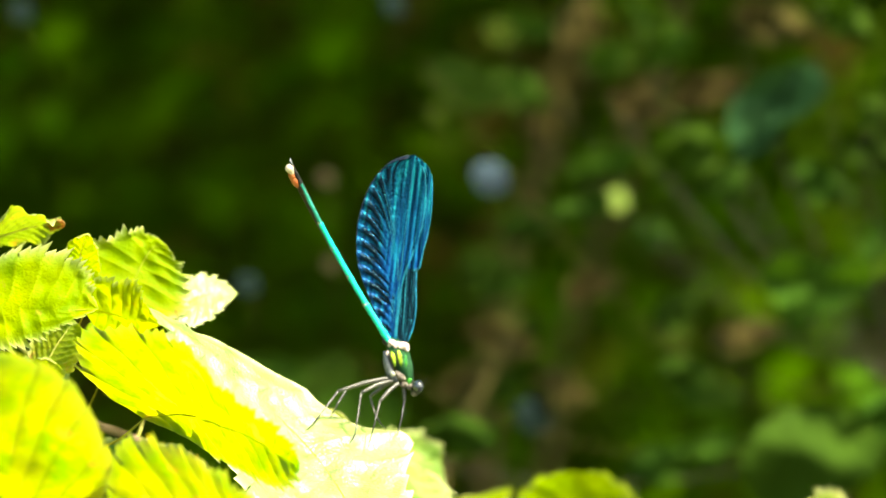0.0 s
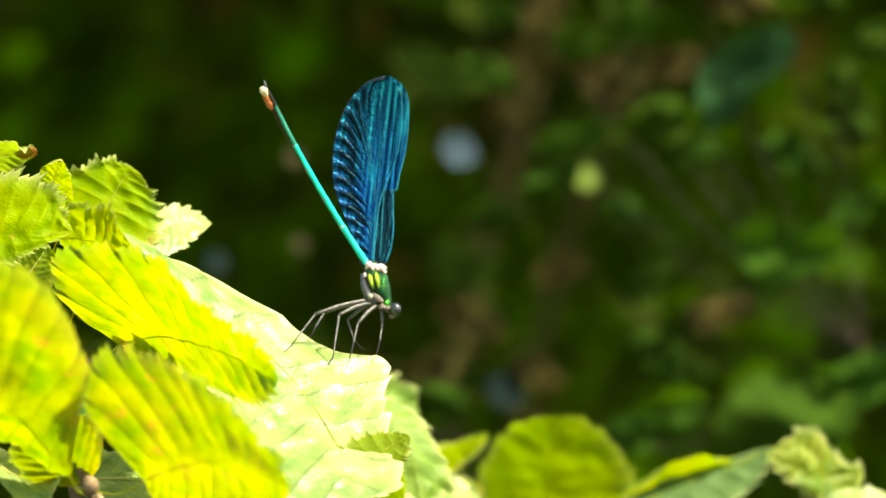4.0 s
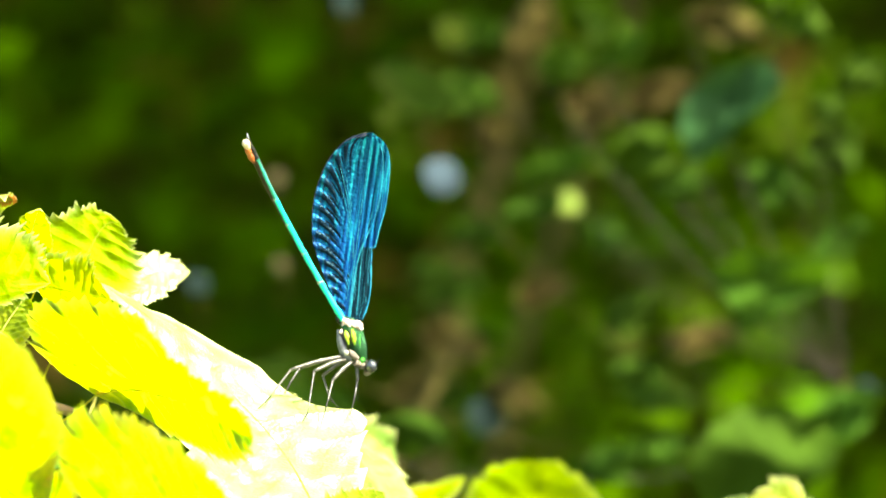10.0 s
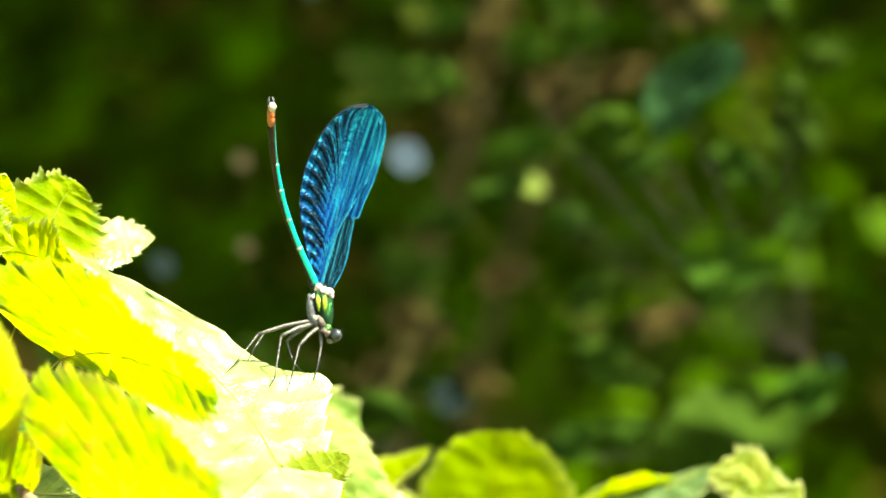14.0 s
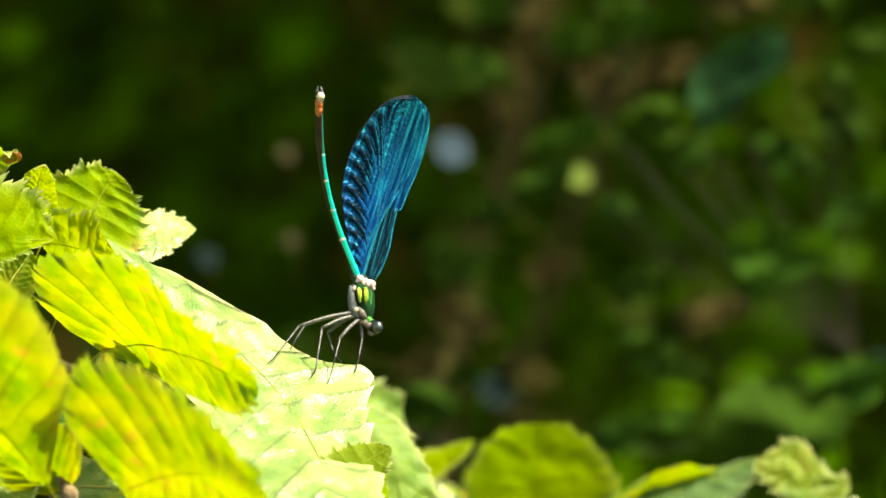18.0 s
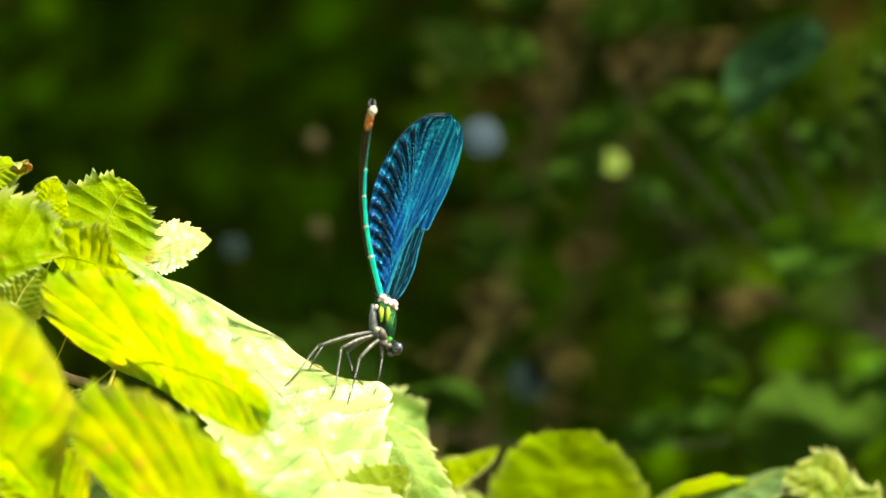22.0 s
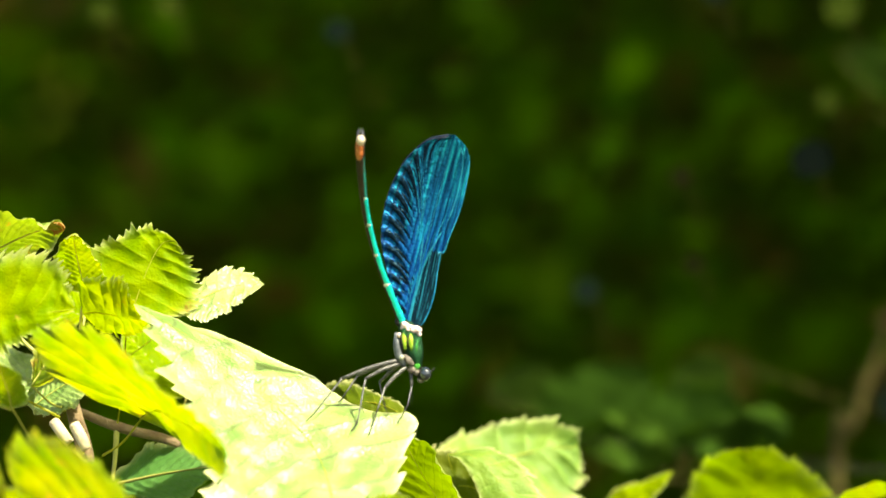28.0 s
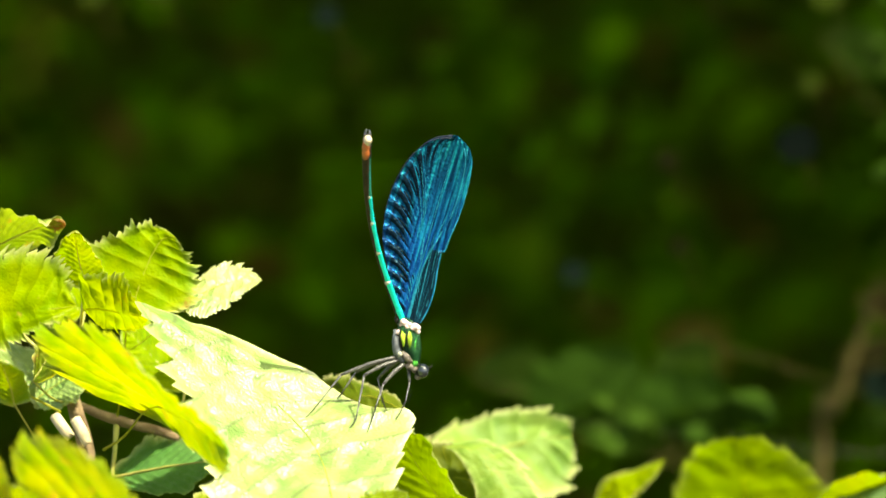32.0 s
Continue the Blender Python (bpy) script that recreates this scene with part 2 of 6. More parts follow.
BARK = plain_material("stem_bark", (0.055, 0.046, 0.014), (0.12, 0.10, 0.032), 60.0, 0.85, bump=0.6, spec=0.08)
SOIL = plain_material("ground_litter", (0.03, 0.035, 0.012), (0.06, 0.06, 0.025), 8.0, 0.95, bump=0.6)
MOSS = plain_material("moss_bank", (0.075, 0.052, 0.007), (0.055, 0.11, 0.005), 5.0, 0.95, bump=0.7, spec=0.05)
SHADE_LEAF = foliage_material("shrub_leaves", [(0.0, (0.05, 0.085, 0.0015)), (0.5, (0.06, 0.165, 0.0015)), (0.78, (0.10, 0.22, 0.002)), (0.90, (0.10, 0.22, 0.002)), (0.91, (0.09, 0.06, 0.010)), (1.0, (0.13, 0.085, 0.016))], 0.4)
CROWN_LEAF = foliage_material("crown_leaves", [(0.0, (0.04, 0.08, 0.02)), (1.0, (0.09, 0.15, 0.03))], 0.25)
# near-black leaflets; the specular tint paints their glint sky blue or slate
GLINT_BLUE = plain_material("blue_tinted_glint_leaflet", (0.001, 0.002, 0.0015), (0.002, 0.003, 0.0025), 200.0, 0.12, bump=0.0, spec=0.0007)
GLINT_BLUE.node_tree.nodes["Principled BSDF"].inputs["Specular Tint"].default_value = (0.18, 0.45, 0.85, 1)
GLINT_SLATE = plain_material("slate_tinted_glint_leaflet", (0.002, 0.004, 0.003), (0.003, 0.006, 0.004), 200.0, 0.12, bump=0.0, spec=0.00013)
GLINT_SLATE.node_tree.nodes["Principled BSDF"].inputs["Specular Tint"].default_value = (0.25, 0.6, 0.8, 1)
# green light spots put into the leaflet colour, bright and dim
GLINT_GREEN = plain_material("green_light_spot_leaflet", (0.06, 0.10, 0.006), (0.10, 0.15, 0.010), 200.0, 0.45, spec=0.1)
GLINT_DIM = plain_material("dim_green_light_spot_leaflet", (0.008, 0.014, 0.001), (0.013, 0.020, 0.001), 200.0, 0.6, spec=0.01)
# dark leaflet whose tan glint comes from the specular tint
GLINT_PALE = plain_material("tan_tinted_glint_leaflet", (0.003, 0.003, 0.001), (0.005, 0.004, 0.002), 200.0, 0.14, bump=0.0, spec=0.0004)
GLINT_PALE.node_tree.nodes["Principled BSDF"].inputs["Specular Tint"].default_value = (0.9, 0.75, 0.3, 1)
# dry tan leaf with shade worked into its dark colour
LEAF_TAN = leaf_material("dry_tan_painted_shade_leaf", (0.04, 0.034, 0.009), (0.075, 0.062, 0.018), (0.03, 0.027, 0.006), (0.05, 0.045, 0.012), 0.3, rough=0.8, brown=0.8, spec=0.05, edging=0.0)
# olive kept dark so that a sunlit leaf reads as half shaded
LEAF_OLIVE = leaf_material("olive_painted_half_shade_leaf", (0.05, 0.08, 0.003), (0.10, 0.12, 0.006), (0.08, 0.13, 0.001), (0.16, 0.19, 0.003), 0.4, rough=0.6, brown=0.8, spec=0.1)
# as above, a softer tan light spot
GLINT_TAN = plain_material("soft_tan_tinted_glint_leaflet", (0.008, 0.006, 0.002), (0.014, 0.011, 0.004), 200.0, 0.3, spec=0.002)
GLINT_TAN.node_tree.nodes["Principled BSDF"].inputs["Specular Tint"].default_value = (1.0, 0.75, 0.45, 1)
TEAL = plain_material("teal_metal", (0.0, 0.50, 0.45), (0.0, 0.70, 0.64), 500.0, 0.3, metal=0.4, bump=0.15)
GREEN = plain_material("green_metal", (0.003, 0.025, 0.012), (0.02, 0.11, 0.04), 1300.0, 0.28, metal=0.7, bump=0.6)
TEAL_DIM = plain_material("dim_bronze_teal", (0.01, 0.16, 0.12), (0.03, 0.34, 0.26), 700.0, 0.3, metal=0.4, bump=0.2)
TAIL_DARK = plain_material("brown_black_tail", (0.010, 0.007, 0.004), (0.030, 0.020, 0.010), 600.0, 0.4, bump=0.2, spec=0.2)
JOINT = plain_material("pale_joint_ring", (0.22, 0.24, 0.18), (0.40, 0.38, 0.30), 900.0, 0.45, bump=0.2)
BLACK = plain_material("black_chitin", (0.004, 0.005, 0.005), (0.014, 0.013, 0.012), 900.0, 0.4, bump=0.3, spec=0.2)
VEIN = plain_material("dark_wing_vein", (0.003, 0.008, 0.02), (0.008, 0.015, 0.03), 900.0, 0.5, bump=0.1, spec=0.2)
LEG = plain_material("grey_black_leg", (0.03, 0.03, 0.03), (0.10, 0.095, 0.09), 1500.0, 0.3, bump=0.2)
PINK = plain_material("pale_pink_membrane", (0.55, 0.34, 0.34), (0.82, 0.66, 0.66), 1400.0, 0.3, bump=0.7)
RUST = plain_material("rust_tail_plate", (0.28, 0.06, 0.015), (0.50, 0.16, 0.04), 900.0, 0.35, bump=0.2)
CREAM = plain_material("cream_tail_plate", (0.48, 0.38, 0.25), (0.66, 0.56, 0.42), 900.0, 0.3, bump=0.2)
EYE = plain_material("dark_glossy_eye", (0.006, 0.008, 0.012), (0.018, 0.024, 0.034), 900.0, 0.14, coat=1.0, bump=0.03)
GREY_BROWN = plain_material("grey_brown_underside", (0.05, 0.04, 0.034), (0.20, 0.16, 0.14), 1500.0, 0.4, bump=0.5)
PALE_WOOD = plain_material("pale_wood", (0.42, 0.33, 0.20), (0.58, 0.48, 0.32), 300.0, 0.7, bump=0.4)
GREY = plain_material("grey_body_side", (0.03, 0.034, 0.042), (0.14, 0.15, 0.17), 1200.0, 0.4, bump=0.3)


def wing_material(name, smoky_root):
    """Metallic blue membrane: beaded cyan veins, dark wedges of uneven length towards the rear margin; a fore wing is smoky in front of its root."""
    m, nodes, links, bsdf = material(name)
    uv = nodes.new("ShaderNodeUVMap")
    uv.uv_map = "wing"
    sep = nodes.new("ShaderNodeSeparateXYZ")
    links.new(uv.outputs[0], sep.inputs[0])
    span = nodes.new("ShaderNodeUVMap")
    span.uv_map = "across"
    along = nodes.new("ShaderNodeSeparateXYZ")
    links.new(span.outputs[0], along.inputs[0])
    tc = nodes.new("ShaderNodeTexCoord")
    n1 = node(nodes, "ShaderNodeTexNoise", Scale=300.0, Detail=3.0)
    cells = node(nodes, "ShaderNodeTexVoronoi", Scale=2100.0)
    beads = node(nodes, "ShaderNodeTexVoronoi", Scale=2300.0)
    for n in (n1, cells, beads):
        links.new(tc.outputs["Object"], n.inputs["Vector"])
    stretch = node(nodes, "ShaderNodeMapping", Scale=(1.9, 3.2, 1.0))
    links.new(span.outputs[0], stretch.inputs["Vector"])
    streak = node(nodes, "ShaderNodeTexNoise", Scale=1.0, Detail=3.0, Roughness=0.6)
    streak.noise_dimensions = "2D"
    links.new(stretch.outputs[0], streak.inputs["Vector"])
    # dark wedge between two rear veins, each reaching its own way in
    wave = maths(nodes, links, "SINE", maths(nodes, links, "MULTIPLY", sep.outputs[0], 2 * math.pi))
    band = maths(nodes, links, "ADD", wave, maths(nodes, links, "MULTIPLY", maths(nodes, links, "SUBTRACT", n1.outputs[0], 0.5), 0.7))
    dark = ramp(nodes, [(0.32, (0, 0, 0)), (0.52, (1, 1, 1))])
    links.new(maths(nodes, links, "ADD", maths(nodes, links, "MULTIPLY", band, 0.5), 0.45), dark.inputs[0])
    pick = nodes.new("ShaderNodeTexWhiteNoise")
    pick.noise_dimensions = "1D"
    links.new(maths(nodes, links, "FLOOR", maths(nodes, links, "ADD", sep.outputs[0], 0.02)), pick.inputs["W"])
    inner = maths(nodes, links, "SUBTRACT", sep.outputs[1], maths(nodes, links, "MULTIPLY", pick.outputs["Value"], 0.38))
    rear = ramp(nodes, [(0.12, (0, 0, 0)), (0.34, (1, 1, 1))])
    links.new(inner, rear.inputs[0])
    rim = ramp(nodes, [(0.84, (1, 1, 1)), (0.93, (0.6, 0.6, 0.6))])
    links.new(sep.outputs[1], rim.inputs[0])
    amount = maths(nodes, links, "MULTIPLY", maths(nodes, links, "MULTIPLY", dark.outputs[0], rear.outputs[0]), rim.outputs[0])
    light = maths(nodes, links, "ADD", streak.outputs[0], maths(nodes, links, "MULTIPLY", cells.outputs["Distance"], 0.12))
    blue = ramp(nodes, [(0.36, (0.001, 0.015, 0.07)), (0.50, (0.002, 0.045, 0.21)), (0.64, (0.003, 0.105, 0.34)), (0.80, (0.008, 0.28, 0.45))])
    teal = ramp(nodes, [(0.36, (0.001, 0.025, 0.06)), (0.52, (0.002, 0.075, 0.14)), (0.66, (0.003, 0.16, 0.22)), (0.80, (0.010, 0.33, 0.33))])
    for r in (blue, teal):
        links.new(light, r.inputs[0])
    tipward = ramp(nodes, [(0.42, (0, 0, 0)), (0.92, (1, 1, 1))])
    links.new(along.outputs[1], tipward.inputs[0])
    tone = blend(nodes, links, tipward.outputs[0], blue.outputs[0], teal.outputs[0])
    # beads along the veins
    ridge = ramp(nodes, [(0.0, (1, 1, 1)), (0.10, (0, 0, 0))])
    links.new(maths(nodes, links, "ADD", maths(nodes, links, "MULTIPLY", wave, 0.5), 0.5), ridge.inputs[0])
    dot = ramp(nodes, [(0.25, (1, 1, 1)), (0.55, (0, 0, 0))])
    links.new(beads.outputs["Distance"], dot.inputs[0])
    shine = maths(nodes, links, "MULTIPLY", maths(nodes, links, "MULTIPLY", ridge.outputs[0], dot.outputs[0]), 0.35)
    behind = ramp(nodes, [(0.15, (0, 0, 0)), (0.4, (1, 1, 1))])
    links.new(sep.outputs[1], behind.inputs[0])
    shine = maths(nodes, links, "MULTIPLY", shine, behind.outputs[0])
    tone = blend(nodes, links, shine, tone, (0.03, 0.50, 0.72))
    # dark lines between the long front veins
    comb = ramp(nodes, [(0.50, (0, 0, 0)), (0.85, (0.75, 0.75, 0.75))])
    links.new(maths(nodes, links, "ADD", maths(nodes, links, "MULTIPLY", maths(nodes, links, "SINE", maths(nodes, links, "MULTIPLY", along.outputs[0], 7.2)), 0.5), maths(nodes, links, "MULTIPLY", n1.outputs[0], 0.7)), comb.inputs[0])
    ahead = ramp(nodes, [(0.12, (1, 1, 1)), (0.45, (0, 0, 0))])
    links.new(sep.outputs[1], ahead.inputs[0])
    tone = blend(nodes, links, maths(nodes, links, "MULTIPLY", comb.outputs[0], ahead.outputs[0]), tone, (0.002, 0.02, 0.06))
    tone = blend(nodes, links, amount, tone, (0.002, 0.006, 0.014))
    if smoky_root:
        root = maths(nodes, links, "MULTIPLY", maths(nodes, links, "LESS_THAN", along.outputs[1], 0.405), maths(nodes, links, "LESS_THAN", along.outputs[0], 1.3))
        tone = blend(nodes, links, maths(nodes, links, "MULTIPLY", root, 0.93), tone, (0.004, 0.014, 0.02))
    links.new(tone, bsdf.inputs["Base Color"])
    bsdf.inputs["Metallic"].default_value = 0.2
    bsdf.inputs["Roughness"].default_value = 0.36
    bsdf.inputs["Specular IOR Level"].default_value = 0.2
    bsdf.inputs["Specular Tint"].default_value = (0.25, 0.75, 1.0, 1)
    bp = node(nodes, "ShaderNodeBump", Strength=0.5, Distance=0.0003)
    links.new(cells.outputs["Distance"], bp.inputs["Height"])
    links.new(bp.outputs[0], bsdf.inputs["Normal"])
    trans = nodes.new("ShaderNodeBsdfTranslucent")
    links.new(tone, trans.inputs["Color"])
    mix = nodes.new("ShaderNodeMixShader")
    mix.inputs[0].default_value = 0.3
    links.new(bsdf.outputs[0], mix.inputs[1])
    links.new(trans.outputs[0], mix.inputs[2])
    links.new(mix.outputs[0], nodes["Material Output"].inputs["Surface"])
    return m


HIND_WING, FORE_WING = wing_material("blue_hind_wing", False), wing_material("blue_fore_wing", True)
CYAN_VEIN = plain_material("cyan_wing_vein", (0.002, 0.10, 0.20), (0.02, 0.36, 0.48), 1500.0, 0.3, metal=0.3, bump=0.2)


# ---- building helpers ----
def mesh_object(name, verts, faces, mat, parent=None, at=(0, 0, 0), uv=None, uv_name="leaf", smooth=True):
    data = bpy.data.meshes.new(name)
    data.from_pydata([tuple(v) for v in verts], [], faces)
    data.materials.append(mat)
    if smooth:
        data.polygons.foreach_set("use_smooth", [True] * len(data.polygons))
    if uv is not None:
        layer = data.uv_layers.new(name=uv_name)
        flat = np.array([uv[loop.vertex_index] for loop in data.loops], float)
        layer.data.foreach_set("uv", flat.ravel())
    ob = new(name, data)
    ob.location = at
    ob.parent = parent
    return ob


def part(name, bm, mat, parent, label=""):
    """One bmesh as one mesh object under a thing or a part."""
    data = bpy.data.meshes.new(name)
    bm.to_mesh(data)
    bm.free()
    data.materials.append(mat)
    data.polygons.foreach_set("use_smooth", [True] * len(data.polygons))
    ob = new(name, data)
    ob.parent = parent
    return tagged(ob, label)


def spline(points, n):
    """n points on a smooth curve through the given ones."""
    p = [Vector(q) for q in points]
    p = [p[0] * 2 - p[1], *p, p[-1] * 2 - p[-2]]
    out = []
    for k in range(n):
        s = k / (n - 1) * (len(p) - 3)
        i = min(int(s), len(p) - 4)
        f = s - i
        a, b, c, d = p[i : i + 4]
        out.append(0.5 * (2 * b + (c - a) * f + (2 * a - 5 * b + 4 * c - d) * f * f + (3 * b - a - 3 * c + d) * f**3))
    return out


def tube(points, radii, n=12, sides=8, flat=1.0, rough=0.0):
    """Verts and faces of a tapering tube on a smooth curve; radii are spread along it."""
    line = spline(points, n)
    verts, faces = [], []
    side = Vector((0, 1, 0))
    for k, p in enumerate(line):
        way = (line[min(k + 1, n - 1)] - line[max(k - 1, 0)]).normalized()
        a = way.cross(side)
        a = (a if a.length > 1e-4 else way.cross(Vector((1, 0, 0)))).normalized()
        b = way.cross(a)
        f = k / (n - 1) * (len(radii) - 1)
        i = min(int(f), len(radii) - 2)
        r = radii[i] + (radii[i + 1] - radii[i]) * (f - i)
        for j in range(sides):
            w = 2 * math.pi * j / sides
            rr = r * (1 + rough * (random.random() - 0.5))
            verts.append(p + a * math.cos(w) * rr + b * math.sin(w) * rr * flat)
    for k in range(n - 1):
        for j in range(sides):
            i, q = k * sides + j, k * sides + (j + 1) % sides
            faces.append((i, q, q + sides, i + sides))
    faces += [tuple(range(sides))[::-1], tuple(range((n - 1) * sides, n * sides))]
    return verts, faces


def tube_part(name, points, radii, mat, parent, n=12, sides=8, flat=1.0, label="", at=(0, 0, 0), rough=0.0):
    verts, faces = tube([Vector(p) * MM for p in points], [r * MM for r in radii], n, sides, flat, rough)
    return tagged(mesh_object(name, verts, faces, mat, parent, Vector(at) * MM), label)


# ---- leaves ----
def leaf(parent, label, base, mid, tip, left, right, mat, round_base=False, veins=9, pleat=0.5, curl=0.0, tooth=0.06,
         wave=0.6, stalk=None, rib=1.0, blunt=2.6, lobe=0.17, lump=0.0, taper=(1.0, 1.0), fine=True, seed=0, width=1.0, slant=0.30,
         corner=None, name="leaf"):
    """A toothed, pleated blade through its base, middle, tip and the middles of its two margins (millimetres), with midrib and stalk."""
    rnd = random.Random(seed)
    base, mid, tip, left, right = (Vector(p) for p in (base, mid, tip, left, right))
    sl, sr = (left - mid) * width, (right - mid) * width
    nu, nv = (110, 13) if fine else (34, 5)
    grid = [[base + sl * taper[0], base, base + sr * taper[1]], [mid + sl, mid, mid + sr], [tip + sl, tip, tip + sr]]

    if corner is not None:
        grid[0][0] = Vector(corner)
    flank = (min(1, sl.length / 9), min(1, sr.length / 9))

    def quad(s):
        return (2 * (s - 0.5) * (s - 1), -4 * s * (s - 1), 2 * s * (s - 0.5))

    def sheet(u, v):
        a, b = quad(u), quad((v + 1) / 2)
        p = Vector((0, 0, 0))
        for i in range(3):
            for j in range(3):
                p += grid[i][j] * (a[i] * b[j])
        return p

    teeth = [0.5 + rnd.random() for _ in range(80)]
    ph = [rnd.random() * 6.28 for _ in range(4)]
    size = (tip - base).length
    verts, uv = [], []
    for i in range(nu + 1):
        u = i / nu
        if round_base:
            w = min(1, (u * 12) ** 0.5) * max(0.0, 1 - u**blunt) ** 0.62
        else:
            w = max(0.0, math.sin(math.pi * u**0.78)) ** 0.66
        for j in range(-nv, nv + 1):
            v = math.copysign((abs(j) / nv) ** 0.85, j)
            k = u * 9 + (0.37 if j < 0 else 0)
            big = (k % 1.0) ** 0.7 * teeth[int(k) + (40 if j < 0 else 0)]
            small = ((k * 3.3) % 1.0) ** 0.6
            # lobes with smaller teeth on them, pointing to the tip
            out = w * v * (1 + tooth * (big + 0.8 * small - 0.9) * abs(v) ** 6 * 1.3 * min(1, u * 7))
            uu = u + 0.10 * abs(v) * w - (lobe * abs(v) * math.exp(-u * 5) if round_base else 0)
            p = sheet(min(uu, 1.12), out)
            e = 0.01
            n = (sheet(min(uu, 1.12) + e, out) - sheet(min(uu, 1.12) - e, out)).cross(sheet(uu, out + e) - sheet(uu, out - e))
            n = n.normalized() if n.length > 1e-9 else Vector((0, 0, 1))
            q = (u - slant * abs(out)) * veins + 0.22 * noise.noise((u * 6 + seed, out * 2.5, 7.5))
            ridge = abs(math.sin(math.pi * q)) ** 0.8
            fade = min(1, abs(v) * 5) * (1 - 0.55 * abs(v) ** 6) * min(1, w * 1.6)
            k = flank[0 if j < 0 else 1]
            h = pleat * ridge * fade * k + curl * size * 0.06 * abs(v) ** 3
            h += k * wave * (math.sin(u * 9 + ph[0]) * abs(v) ** 2 + 0.6 * math.sin(u * 23 + ph[1] + v) * abs(v) ** 4)
            h += 0.12 * math.sin(u * 61 + ph[2]) * math.sin(v * 17 + ph[3])
            h += lump * noise.noise((u * 9 + seed, v * 5, 0.5)) - 0.55 * max(0.0, abs(v) - 0.88) / 0.12 * (0.6 + 0.8 * noise.noise((u * 14, v * 3, seed)))
            verts.append((p + n * h - base) * MM)
            uv.append((q + 0.5 + 40, v))
    row = 2 * nv + 1
    faces = [(a := i * row + j, a + 1, a + 1 + row, a + row) for i in range(nu) for j in range(2 * nv)]
    blade = mesh_object(name, verts, faces, mat, parent, base * MM - (parent.location if parent else Vector()), uv)
    tagged(blade, label)
    if rib:
        line = [Vector(verts[int(f * nu) * row + nv]) / MM for f in (0, 0.25, 0.5, 0.75, 0.97)]
        n0 = (sheet(0.5, 0.05) - sheet(0.5, -0.05)).cross(sheet(0.55, 0) - sheet(0.45, 0)).normalized()
        r0 = size * 0.012 * rib
        tube_part("midrib", [p + n0 * 0.1 for p in line], [r0, r0 * 0.8, r0 * 0.55, r0 * 0.25], STALK, blade, n=20, sides=7)
    if stalk is not None:
        end = Vector(stalk) - base
        bend = end * 0.5 + Vector((0, 0, -0.08 * end.length))
        tube_part("petiole", [Vector((0, 0, 0)), bend, end], [min(size * 0.013, 0.5), min(size * 0.015, 0.55), min(size * 0.022, 0.8)] if fine else [0.14, 0.14, 0.16], STALK if fine else BARK, blade, n=12, sides=8)
    return blade


